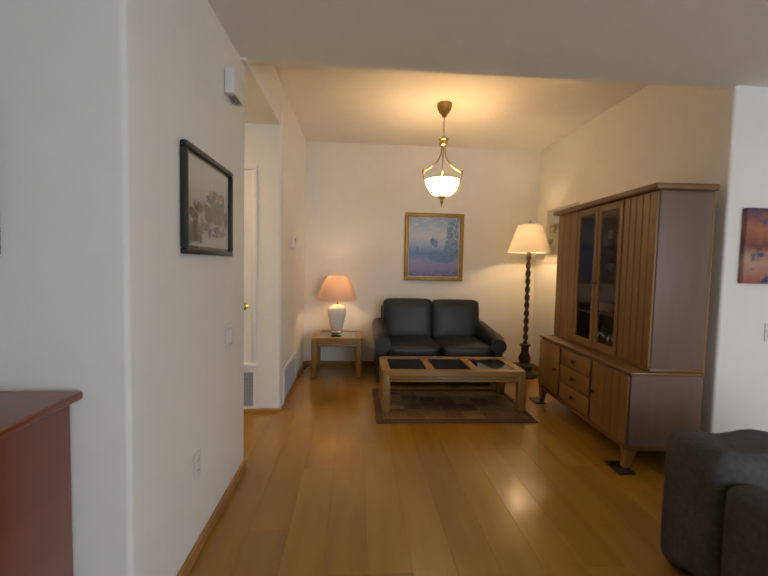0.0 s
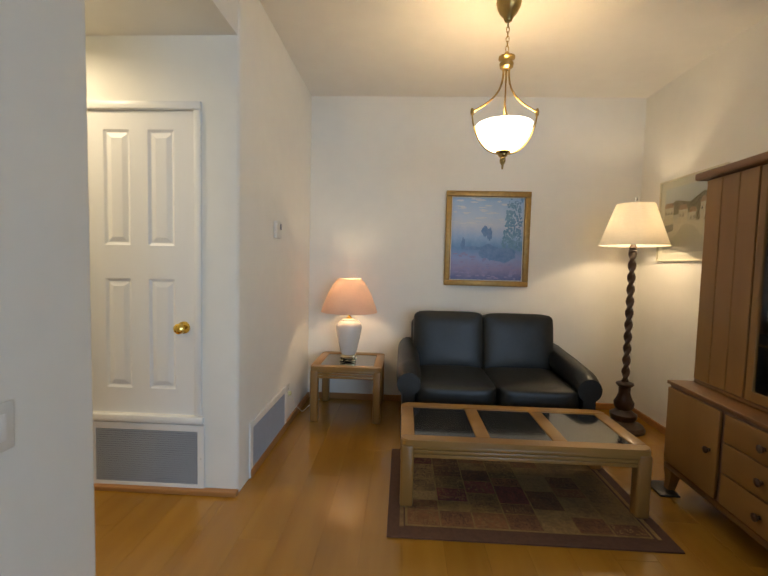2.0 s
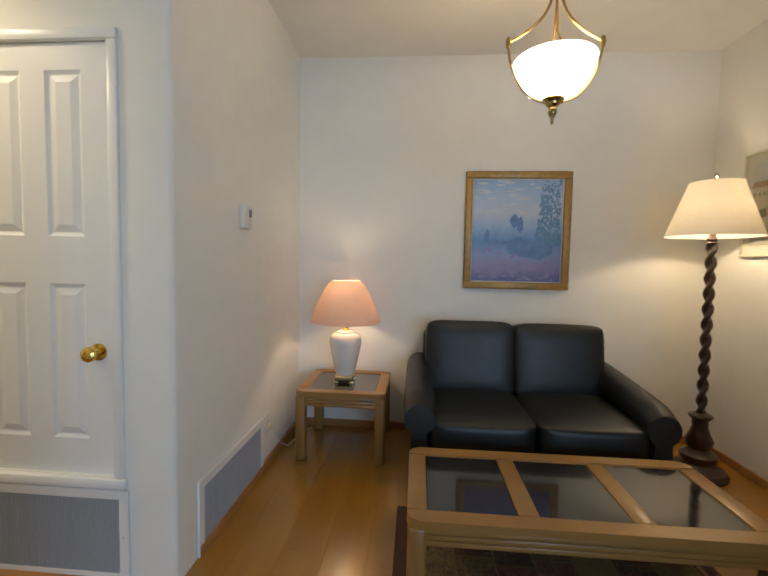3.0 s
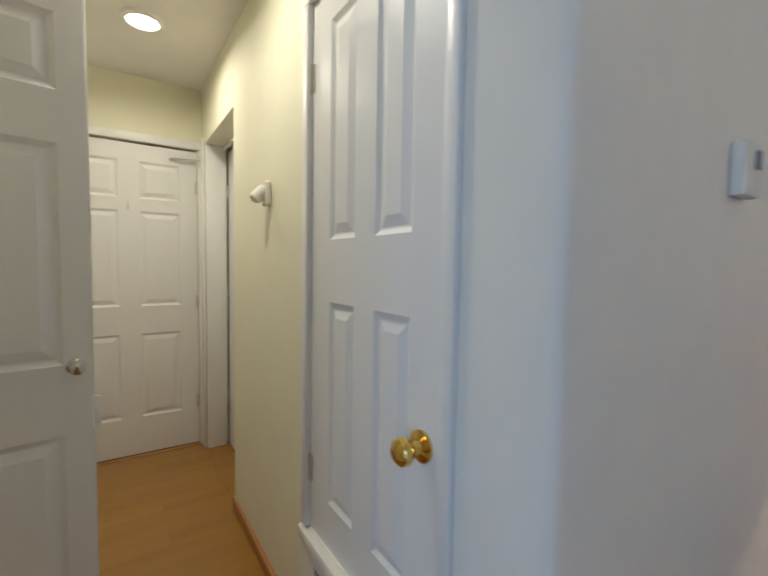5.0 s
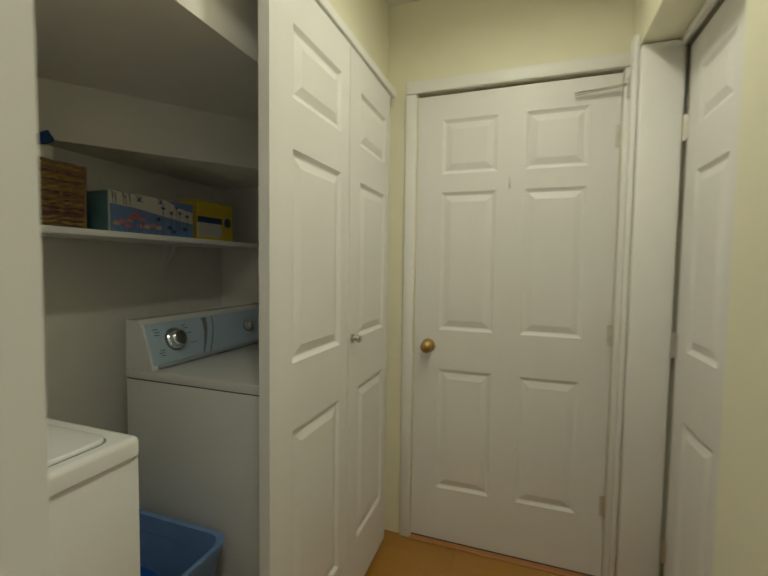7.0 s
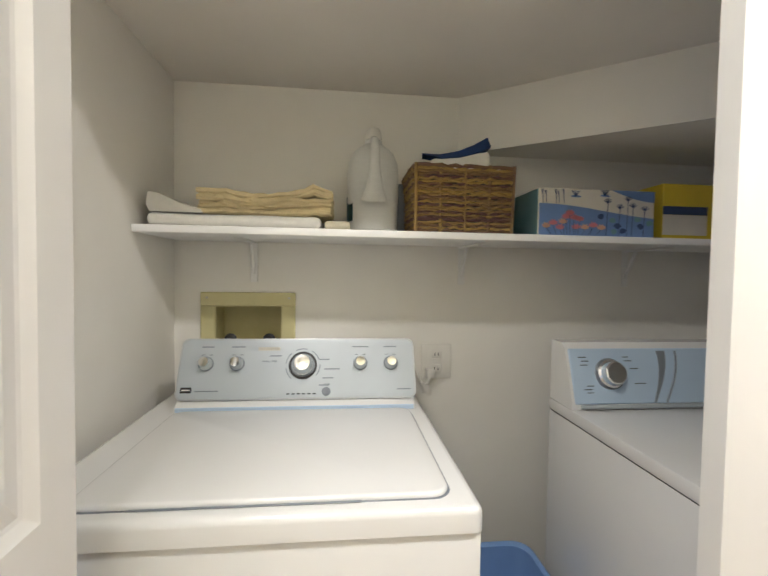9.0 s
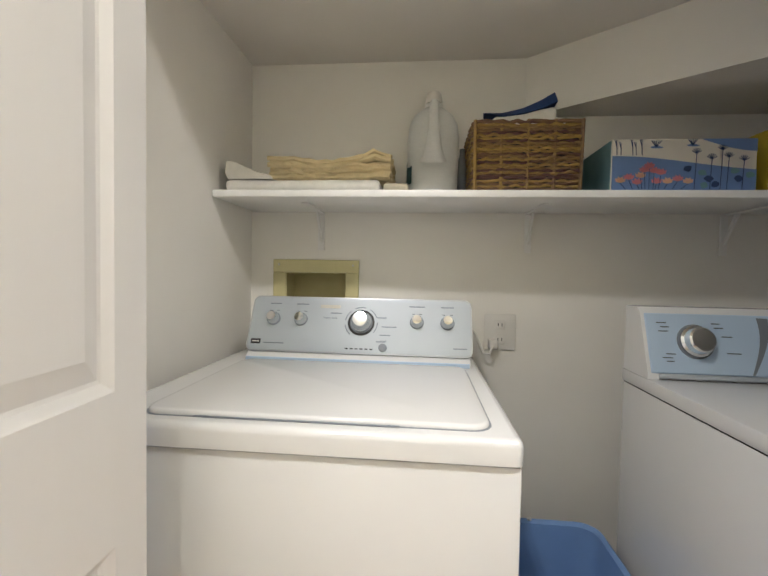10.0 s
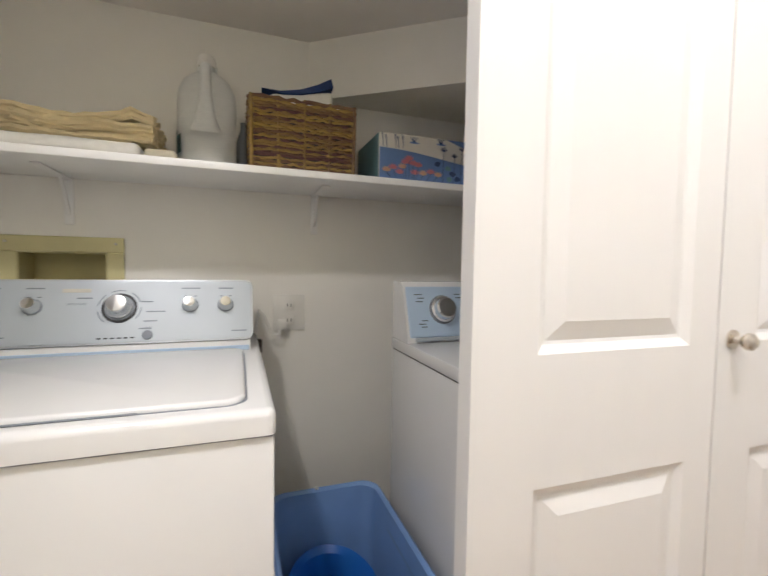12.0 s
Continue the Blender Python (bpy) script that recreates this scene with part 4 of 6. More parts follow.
# pendant
pe = thing("pendant_lamp", (PEND[0], PEND[1], 1.845), "antique brass pendant lamp with lit alabaster bowl", "lamp")
Z = lambda z: z - 1.845
part("canopy", L([(0.068, Z(2.799)), (0.07, Z(2.775)), (0.062, Z(2.745)), (0.046, Z(2.715)), (0.03, Z(2.70)), (0.02, Z(2.675)), (0.0, Z(2.668))], 28), M_BRASS, pe, "brass ceiling canopy")
for k in range(6):
    z = 2.655 - k * 0.026
    pts = []
    for q in range(13):
        a = 2 * math.pi * q / 12
        u, w2 = 0.009 * math.cos(a), 0.017 * math.sin(a)
        pts.append((u, 0, Z(z) + w2) if k % 2 else (0, u, Z(z) + w2))
    part("chain_link", T(pts, 0.0022, 6), M_BRASS, pe)
part("collar", L([(0.0, Z(2.505)), (0.012, Z(2.505)), (0.016, Z(2.49)), (0.046, Z(2.478)), (0.046, Z(2.468)), (0.034, Z(2.458)), (0.034, Z(2.45)), (0.04, Z(2.44)), (0.036, Z(2.42)), (0.022, Z(2.41)), (0, Z(2.41))], 28), M_BRASS, pe, "turned brass collar")
for s in (-1, 1):
    pts = []
    for k in range(13):
        f = k / 12
        pts.append((s * (0.016 + 0.166 * f ** 2.3), 0, Z(2.42 - 0.245 * f ** 0.75)))
    part("arm", T(pts, 0.0055, 8), M_BRASS, pe, "curved brass arm")
    part("arm_cap", L([(0, Z(2.155)), (0.009, Z(2.155)), (0.011, Z(2.175)), (0.007, Z(2.192)), (0, Z(2.196))], 12, (s * 0.184, 0, 0)), M_BRASS, pe)
    pts = [(s * 0.184 * math.cos(radians(90 * k / 12)) ** 0.8, 0, Z(2.17 - 0.235 * math.sin(radians(90 * k / 12)) ** 1.15)) for k in range(12)] + [(s * 0.01, 0, Z(1.933))]
    part("hoop", T(pts, 0.0048, 8), M_BRASS, pe, "curved brass hoop")
    part("inner_rod", T([(0.006 * s, s * 0.014, Z(2.42)), (0.004 * s, s * 0.02, Z(2.30)), (0.012 * s, s * 0.06, Z(2.18)), (0.015 * s, s * 0.145, Z(2.085))], 0.004, 6), M_BRASS, pe)
prof = [(0.02, Z(1.945)), (0.058, Z(1.953)), (0.100, Z(1.978)), (0.132, Z(2.018)), (0.150, Z(2.06)), (0.158, Z(2.098))]
part("bowl", L(prof + [(r - 0.006, z) for r, z in reversed(prof[1:])] + [(0.02, Z(1.955))], 40), M_BOWL, pe, "glowing alabaster glass bowl")
part("finial", L([(0.042, Z(1.955)), (0.045, Z(1.945)), (0.028, Z(1.935)), (0.026, Z(1.925)), (0.014, Z(1.915)), (0.018, Z(1.90)), (0.014, Z(1.885)), (0.006, Z(1.872)), (0.006, Z(1.855)), (0, Z(1.846))], 20), M_BRASS, pe, "brass bottom finial")

# cabinet
ca = thing("display_cabinet", (2.262, 2.93, 0.0), "brown pine display cabinet with glass doors and drawers", "cabinet", rz=-2.0)
LX, UX, HY = -0.475, -0.355, 0.695
bm = bmesh.new()
box(bm, (LX + 0.004, -HY + 0.004, 0.165), (0, HY - 0.004, 0.625))
part("base_body", bm, M_PINESIDE, ca, "brown veneered carcass")
part("worktop", B((LX - 0.012, -HY - 0.012, 0.626), (0, HY + 0.012, 0.648), 0.006), M_PINEH, ca, "polished brown top ledge")
part("plinth", B((LX - 0.006, -HY - 0.004, 0.13), (0, HY + 0.004, 0.164), 0.008), M_PINEH, ca)


def front(name, y0, y1, z0, z1, x, material=M_PINE, grooves=0, label=""):
    bm = bmesh.new()
    if grooves:
        bm.free()
        n = grooves + 1
        ob = new(name)
        ob.parent = ca
        tagged(ob, label)
        for k in range(n):
            a = y0 + (y1 - y0) * k / n
            b = y0 + (y1 - y0) * (k + 1) / n
            part("board", B((x - 0.016, a + 0.002, z0), (x, b - 0.002, z1), 0.003, 1), material, ob)
        return ob
    else:
        box(bm, (x - 0.016, y0 + 0.002, z0 + 0.002), (x, y1 - 0.002, z1 - 0.002), 0.004, 2)
    return part(name, bm, material, ca, label)


def pull(parent, y, z, x):
    part("pull", L([(0, 0), (0.009, 0), (0.008, 0.01), (0.017, 0.018), (0.018, 0.024), (0.01, 0.029), (0, 0.03)], 14, (x - 0.016, y, z), Matrix.Rotation(radians(-90), 4, 'Y')), M_DARKWOOD, parent, "dark wooden knob")


f = front("cupboard_door", 0.27, HY - 0.01, 0.172, 0.615, LX, label="plain pine door")
pull(f, 0.32, 0.40, LX)
for z0, z1 in ((0.172, 0.325), (0.329, 0.475), (0.479, 0.615)):
    f = front("drawer", -0.23, 0.24, z0, z1, LX, label="pine drawer front")
    pull(f, 0.005, (z0 + z1) / 2, LX)
f = front("cupboard_door", -HY + 0.01, -0.26, 0.172, 0.615, LX, grooves=4, label="grooved pine door")
pull(f, -0.30, 0.40, LX)
for sx in (LX + 0.03, -0.03):
    for sy in (-HY + 0.035, HY - 0.035):
        bm = bmesh.new()
        a = 0.032
        vs = []
        for z, g, dx in ((0.012, 0.020, -0.016 if sx < -0.2 else 0), (0.07, 0.024, -0.006 if sx < -0.2 else 0), (0.131, 0.036, 0)):
            vs.append([bm.verts.new((sx + dx + u * g, sy + v * g, z)) for u, v in ((-1, -1), (1, -1), (1, 1), (-1, 1))])
        for A, C in zip(vs, vs[1:]):
            for q in range(4):
                bm.faces.new((A[q], A[(q + 1) % 4], C[(q + 1) % 4], C[q]))
        bm.faces.new(vs[0])
        bm.faces.new(vs[-1])
        part("leg", bm, M_PINE, ca, smooth=False)
for s in (-1, 1):
    bm = bmesh.new()
    prism(bm, [(LX + 0.0, 0.131), (LX + 0.09, 0.131), (LX + 0.055, 0.112), (LX + 0.03, 0.085)], "y", s * (HY - 0.03) - 0.012, s * (HY - 0.03) + 0.012)
    part("corner_bracket", bm, M_PINE, ca, smooth=False)
# upper part: back, ends, top, floor and shelves, hollow behind the glass
UY = HY - 0.03
part("back_panel", B((-0.012, -HY, 0.65), (0, UY, 1.80)), M_PINE, ca)
part("end_panel", B((UX, -HY, 0.65), (-0.013, -HY + 0.02, 1.80), 0.003), M_PINESIDE, ca, "grey-brown veneered side")
part("end_panel", B((UX, UY - 0.02, 0.65), (-0.013, UY, 1.80), 0.003), M_PINESIDE, ca)
part("roof_board", B((UX, -HY + 0.021, 1.78), (-0.013, UY - 0.021, 1.80)), M_PINE, ca)
part("cornice", B((UX - 0.055, -HY - 0.035, 1.801), (0, UY + 0.045, 1.842), 0.012, 3), M_PINEH, ca, "moulded overhanging cornice")
part("upper_plinth", B((UX - 0.008, -HY - 0.006, 0.649), (-0.02, UY + 0.006, 0.672), 0.006), M_PINEH, ca)
for z in (0.93, 1.19, 1.47):
    part("shelf_board", B((UX + 0.05, -HY + 0.022, z), (-0.014, UY - 0.022, z + 0.014)), M_PINE if z < 1 else M_GLASS, ca)
front("grooved_panel", -HY + 0.004, -0.355, 0.675, 1.795, UX, grooves=4, label="grooved pine front panel")
front("grooved_panel", 0.30, UY - 0.004, 0.675, 1.795, UX, grooves=2, label="grooved pine front panel")
for n, (y0, y1) in enumerate(((-0.345, -0.035), (-0.025, 0.29))):
    w3 = 0.042
    bm = bmesh.new()
    dr = new("glass_door")
    dr.parent = ca
    for a, b in (((y0, 0.676), (y0 + w3, 1.793)), ((y1 - w3, 0.676), (y1, 1.793)), ((y0 + w3, 0.676), (y1 - w3, 0.676 + 0.05)), ((y0 + w3, 1.793 - 0.05), (y1 - w3, 1.793))):
        box(bm, (UX - 0.018, a[0], a[1]), (UX, b[0], b[1]), 0.003, 1)
    part("door_frame", bm, M_PINE, dr, "pine door frame")
    part("pane", B((UX - 0.010, y0 + w3 - 0.004, 0.722), (UX - 0.006, y1 - w3 + 0.004, 1.747)), M_GLASS, dr, "clear glass pane").visible_shadow = False
    yk = y1 - 0.02 if n == 0 else y0 + 0.02
    part("key_knob", L([(0, 0), (0.007, 0), (0.006, 0.012), (0.012, 0.018), (0.006, 0.026), (0, 0.027)], 12, (UX - 0.018, yk, 1.19), Matrix.Rotation(radians(-90), 4, 'Y')), M_DARKWOOD, dr)

CM = ca.matrix_basis


def in_cabinet(x, y, z):
    return tuple(CM @ Vector((x, y, z)))


def crockery(kind, y, z, material, label, x=-0.17, s=1.0):
    prof = {"cup": [(0, 0), (0.022, 0), (0.024, 0.006), (0.038, 0.03), (0.042, 0.058), (0.039, 0.058), (0.034, 0.03), (0.0, 0.008)],
            "bowl": [(0, 0), (0.03, 0), (0.032, 0.008), (0.06, 0.03), (0.078, 0.065), (0.075, 0.066), (0.055, 0.03), (0, 0.012)],
            "goblet": [(0, 0), (0.03, 0), (0.006, 0.008), (0.005, 0.06), (0.022, 0.075), (0.03, 0.11), (0.027, 0.14), (0.025, 0.14), (0.027, 0.11), (0.018, 0.078), (0, 0.07)],
            "teapot": [(0, 0), (0.04, 0), (0.06, 0.03), (0.066, 0.065), (0.05, 0.10), (0.028, 0.112), (0.03, 0.118), (0.01, 0.13), (0.012, 0.142), (0, 0.146)]}[kind]
    t = thing({"cup": "cup", "bowl": "bowl", "goblet": "wine_glass", "teapot": "teapot"}[kind], in_cabinet(x, y, z), label, kind, "crockery in cabinet", rz=40)
    part("vessel", L([(r * s, q * s) for r, q in prof], 20), material, t)
    if kind in ("cup", "teapot"):
        r0 = (0.038 if kind == "cup" else 0.06) * s
        part("handle", T([(r0, 0, 0.05 * s), (r0 + 0.022 * s, 0, 0.05 * s), (r0 + 0.026 * s, 0, 0.03 * s), (r0 - 0.004, 0, 0.014 * s)], 0.004, 6), material, t)
    if kind == "teapot":
        part("spout", T([(-0.055 * s, 0, 0.04 * s), (-0.085 * s, 0, 0.07 * s), (-0.095 * s, 0, 0.10 * s)], [0.014, 0.009, 0.006], 8), material, t)
    return t


for y in (0.20, 0.08, -0.10, -0.22):
    crockery("bowl" if y > 0 else "cup", y, 0.945, M_CERAMIC, "white china on the lower cabinet shelf")
crockery("teapot", 0.17, 0.674, M_CHROME, "silver teapot on cabinet floor")
crockery("teapot", 0.03, 0.674, M_CHROME, "silver teapot on cabinet floor", s=0.8)
crockery("cup", -0.12, 0.674, M_CERAMIC, "white mug on the cabinet floor", s=1.2)
for z in (1.206, 1.486):
    for k in range(5):
        crockery("goblet", -0.28 + 0.125 * k, z, M_STEMWARE, "clear stemmed glass on the glass shelf", x=-0.12 - 0.05 * (k % 2))

for sx, sy in ((-0.50, HY - 0.03), (-0.50, -HY + 0.03), (-0.03, HY - 0.03), (-0.03, -HY + 0.03)):
    pd = thing("furniture_pad", in_cabinet(sx, sy, 0.0), "flat black plastic pad under cabinet leg", "pad", "pads under cabinet legs", rz=-2)
    part("pad", B((-0.055, -0.085, 0.001), (0.055, 0.085, 0.012), 0.004), M_BLACKFRAME, pd)

# wall fittings
th = thing("thermostat", (-0.648, 3.92, 1.442), "small white wall thermostat with grey window", "thermostat", rz=90)
part("case", B((0, -0.028, 0), (0.10, -0.001, 0.115), 0.005), M_PLASTIC, th)
part("window", B((0.055, -0.0305, 0.06), (0.09, -0.0275, 0.10), 0.002, 1), M_GREYPRINT, th, "grey display window")


def plate(name, at, rz, toggles, label, w=0.075):
    p = thing(name, at, label, "wall plate", rz=rz)
    part("plate", B((-w / 2, -0.006, -0.058), (w / 2, -0.001, 0.058), 0.003), M_PLASTIC, p)
    for k in range(toggles):
        x = (k - (toggles - 1) / 2) * 0.046
        if name == "light_switch":
            part("toggle", B((x - 0.016, -0.010, -0.032), (x + 0.016, -0.005, 0.032), 0.003), M_TRIM, p)
        else:
            for z in (-0.024, 0.024):
                part("socket", B((x - 0.016, -0.009, z - 0.014), (x + 0.016, -0.005, z + 0.014), 0.003), M_PLASTIC, p)
                for dx in (-0.006, 0.006):
                    part("slot", B((x + dx - 0.0012, -0.0095, z - 0.005), (x + dx + 0.0012, -0.0088, z + 0.005)), M_BLACK, p)
    return p


plate("light_switch", (-0.689, 2.045, 0.89), 90, 2, "white double light switch on the wall", 0.12)
plate("wall_outlet", (-0.689, 1.59, 0.40), 90, 1, "white wall outlet low on the wall")
plate("wall_outlet", (-0.649, 4.30, 0.27), 90, 1, "white wall outlet beside the end table")
plate("light_switch", (2.68, 2.249, 0.915), 0, 1, "white light switch under the canvas")
ch = thing("door_chime", (-0.688, 1.965, 2.15), "white plastic door chime box high on wall", "door chime", rz=90)
part("box", B((0, -0.05, 0), (0.185, -0.001, 0.125), 0.006), M_PLASTIC, ch)
for k in range(3):
    part("grille_slot", B((0.04, -0.043 + 0.013 * k, -0.0015), (0.15, -0.037 + 0.013 * k, 0.001)), M_BLACK, ch)

# armchair near the front right
ac = thing("armchair", (1.87, 1.16, 0.0), "charcoal slipcovered armchair seen from behind", "armchair")
bm = bmesh.new()
box(bm, (-0.50, 0.02, 0.02), (0.55, 0.34, 0.60), 0.07, 4)
bmesh.ops.subdivide_edges(bm, edges=[e for e in bm.edges if e.calc_length() > 0.15], cuts=16, use_grid_fill=True)
for v in bm.verts:
    n = noise.noise(v.co * 3.2) * 0.035 + noise.noise(Vector((v.co.x * 4 + v.co.z * 7, v.co.y * 9, v.co.z * 5 - v.co.x * 6))) * 0.020
    v.co += Vector((n * 0.6, n * 0.5, n))
    v.co.z = max(v.co.z, 0.0)
part("back", bm, M_GREYCLOTH, ac, "loose wrinkled slipcover")
part("seat", B((-0.42, -0.55, 0.05), (0.47, 0.03, 0.40), 0.06, 3), M_GREYCLOTH, ac)
for s in (-0.50, 0.40):
    part("arm", B((s, -0.55, 0.02), (s + 0.15, 0.03, 0.52), 0.05, 3), M_GREYCLOTH, ac)

# dresser
dr = thing("dresser", (-1.075, 0.35, 0.0), "glossy red mahogany dresser against the wall", "dresser")
part("top", B((-0.27, -0.68, 0.875), (0.265, 0.70, 0.90), 0.008, 3), M_REDWOOD, dr, "polished top with moulded edge")
part("carcass", B((-0.25, -0.66, 0.08), (0.235, 0.685, 0.874), 0.004), M_REDWOOD, dr)
part("plinth", B((-0.24, -0.65, 0.0), (0.22, 0.67, 0.079)), M_REDWOOD, dr)

# ceiling detector
sd = thing("smoke_detector", (-0.10, 2.93, 2.80), "round white plastic smoke detector on ceiling", "smoke detector")
part("base", L([(0.0, -0.001), (0.062, -0.001), (0.062, -0.012), (0.0, -0.012)], 28), M_PLASTIC, sd)
part("cover", L([(0.058, -0.0121), (0.056, -0.026), (0.046, -0.036), (0.0, -0.038)], 28), M_PLASTIC, sd, "domed vented cover")

# hall fittings
for at_x, at_y in DOWNLIGHTS:
    dl = thing("downlight", (at_x, at_y, 2.43), "round recessed ceiling downlight, lit", "ceiling light", "hall downlights")
    part("trim_ring", L([(0.068, 0.012), (0.072, 0.0), (0.092, 0.004), (0.096, 0.0195), (0.068, 0.0195)], 32), M_TRIM, dl, "white trim ring")
    part("lens", L([(0.0, 0.011), (0.05, 0.010), (0.067, 0.014), (0.067, 0.018), (0, 0.018)], 32), M_LENS, dl, "glowing lens")
mo = thing("wall_sensor", (-1.955, 3.349, 1.49), "white wall-mounted alarm sensor with tilted head", "sensor")
part("bracket", B((0.004, -0.024, 0.02), (0.056, -0.001, 0.115), 0.008, 3), M_PLASTIC, mo)
bm = L([(0, -0.006), (0.016, -0.006), (0.021, 0.0), (0.024, 0.02), (0.0255, 0.05), (0.022, 0.064), (0.012, 0.071), (0, 0.073)], 24)
bmesh.ops.transform(bm, matrix=pose(0.03, -0.020, 0.085, 138, 0, 0) @ Matrix.Scale(0.95, 4), verts=bm.verts)
part("head", bm, M_PLASTIC, mo, "rounded sensor head")


# ---- laundry things ----
wa = thing("washing_machine", (-1.858, 1.90, 0), "white top-load washing machine with silver control panel", "washing machine")
WX = 0.338
part("cabinet", B((-WX, -0.35, 0.02), (WX, 0.352, 0.880), 0.004, 2), M_ENAMEL, wa, "white enamelled cabinet")
for x in (-0.28, 0.28):
    for y in (-0.28, 0.28):
        part("foot", L([(0, 0), (0.02, 0), (0.02, 0.021), (0, 0.021)], 10, (x, y, 0)), M_BLACK, wa)


def rounded_lid(lo, hi, r, bev):
    """A flat slab with its upright corners rounded by r and its top edge softened."""
    bm = box(bmesh.new(), lo, hi)
    bmesh.ops.bevel(bm, geom=[e for e in bm.edges if abs(e.verts[0].co.z - e.verts[1].co.z) > 1e-4], offset=r, segments=6, profile=0.5, affect='EDGES')
    bmesh.ops.bevel(bm, geom=[e for e in bm.edges if all(v.co.z > hi[2] - 1e-5 for v in e.verts)], offset=bev, segments=3, profile=0.5, affect='EDGES')
    return bm


part("deck", rounded_lid((-WX - 0.002, -0.35, 0.8835), (WX + 0.002, 0.358, 0.922), 0.014, 0.012), M_ENAMEL, wa, "white enamelled top deck")
part("seam", B((-WX + 0.003, -0.348, 0.879), (WX - 0.003, 0.3505, 0.884)), M_GREYPRINT, wa)

part("lid_gap", rounded_lid((-0.302, -0.07, 0.9205), (0.266, 0.3315, 0.9226), 0.034, 0.0005), M_GREYPRINT, wa)
part("lid", rounded_lid((-0.2985, -0.072, 0.9228), (0.2625, 0.328, 0.931), 0.032, 0.006), M_ENAMEL, wa, "white hinged lid")
part("lid_lip", B((-0.16, 0.3295, 0.9228), (0.17, 0.3340, 0.9250), 0.001, 1), M_GREYPRINT, wa, "dark finger gap of the lid")
CX = 0.287
# console: side profile leaning back, pushed along x
prof = [(-0.33, 0.922), (-0.085, 0.922), (-0.085, 0.930), (-0.108, 0.945), (-0.172, 1.078), (-0.19, 1.080), (-0.33, 1.05)]
bm = prism(bmesh.new(), prof, "x", -CX - 0.028, CX - 0.018)
bmesh.ops.bevel(bm, geom=[e for e in bm.edges if all(v.co.z > 1.05 for v in e.verts) and abs(e.verts[0].co.x - e.verts[1].co.x) < 1e-4], offset=0.022, segments=4, profile=0.5, affect='EDGES')
part("console_back", bm, M_ENAMEL, wa, "white console housing", angle=25)
M_STICKER = mat("faded_sticker", (0.52, 0.50, 0.42), 0.6, scale=40, vary=0.06)
M_RIM = mat("grey_rim", (0.42, 0.44, 0.46), 0.35, 0.3, scale=12, vary=0.05)
# silver face lies on the slope from (y -0.10, z 0.955) to (-0.155, 1.066)
SL = math.atan2(1.082 - 0.945, -0.172 + 0.106)
FACE = Matrix.Translation((-0.035, -0.103, 0.944)) @ Matrix.Rotation(SL - math.pi / 2, 4, 'X')
fa = new("control_face")
fa.parent = wa
fa.matrix_basis = FACE
# in the face's frame: x along the machine, z up the slope, -y is behind, +y towards the user
bm = bmesh.new()
box(bm, (-CX, -0.006, 0.0), (CX + 0.024, 0.004, 0.157))
es = [e for e in bm.edges if abs(e.verts[0].co.y - e.verts[1].co.y) > 0.005]
bmesh.ops.bevel(bm, geom=es, offset=0.018, segments=5, profile=0.5, affect='EDGES')
part("rim", bm, M_RIM, fa, "grey rounded rim")
bm = bmesh.new()
box(bm, (-CX + 0.005, 0.003, 0.004), (CX + 0.019, 0.006, 0.152))
es = [e for e in bm.edges if abs(e.verts[0].co.y - e.verts[1].co.y) > 0.001]
bmesh.ops.bevel(bm, geom=es, offset=0.015, segments=5, profile=0.5, affect='EDGES')
part("silver_panel", bm, M_SILVER, fa, "silver control panel")
part("blue_strip", B((-CX - 0.025, -0.0845, 0.9225), (CX - 0.021, -0.0815, 0.934), 0.001, 1), M_BLUEPANEL, wa, "pale blue strip")


def dial(parent, x, z, r, y=0.006, deep=0.024, label="silver dial"):
    d = part("dial", L([(r, 0), (r, deep * 0.3), (r * 0.86, deep * 0.45), (r * 0.8, deep), (r * 0.7, deep * 1.12), (0, deep * 1.14)], 28, (x, y, z), FACE_NORTH), M_CHROME, parent, label)
    part("skirt", L([(r * 1.12, 0), (r * 1.12, 0.002), (r * 0.95, 0.003), (0, 0.003)], 28, (x, y, z), FACE_NORTH), M_GREYPRINT, d)
    return d


for x in (0.246, 0.170, -0.143, -0.223):
    dial(fa, x, 0.090, 0.0165)
dial(fa, 0.005, 0.085, 0.027, deep=0.032, label="large silver cycle dial")
bm = bmesh.new()
for a0 in range(-50, 235, 57):
    for k in range(8):
        a, b = radians(a0 + k * 5), radians(a0 + k * 5 + 5)
        q = [bm.verts.new((0.005 + r * math.cos(t), 0.0064, 0.085 + r * math.sin(t))) for r, t in ((0.042, a), (0.0445, a), (0.0445, b), (0.042, b))]
        bm.faces.new(q)
part("dial_marks", bm, M_GREYPRINT, fa, smooth=False)
bm = bmesh.new()
lathe(bm, [(0.036, 0), (0.036, 0.0012), (0.032, 0.0014), (0, 0.0014)], 36, (0.005, 0.006, 0.085), FACE_NORTH)
part("dial_ring", bm, M_BLACK, fa)
rr = random.Random(5)
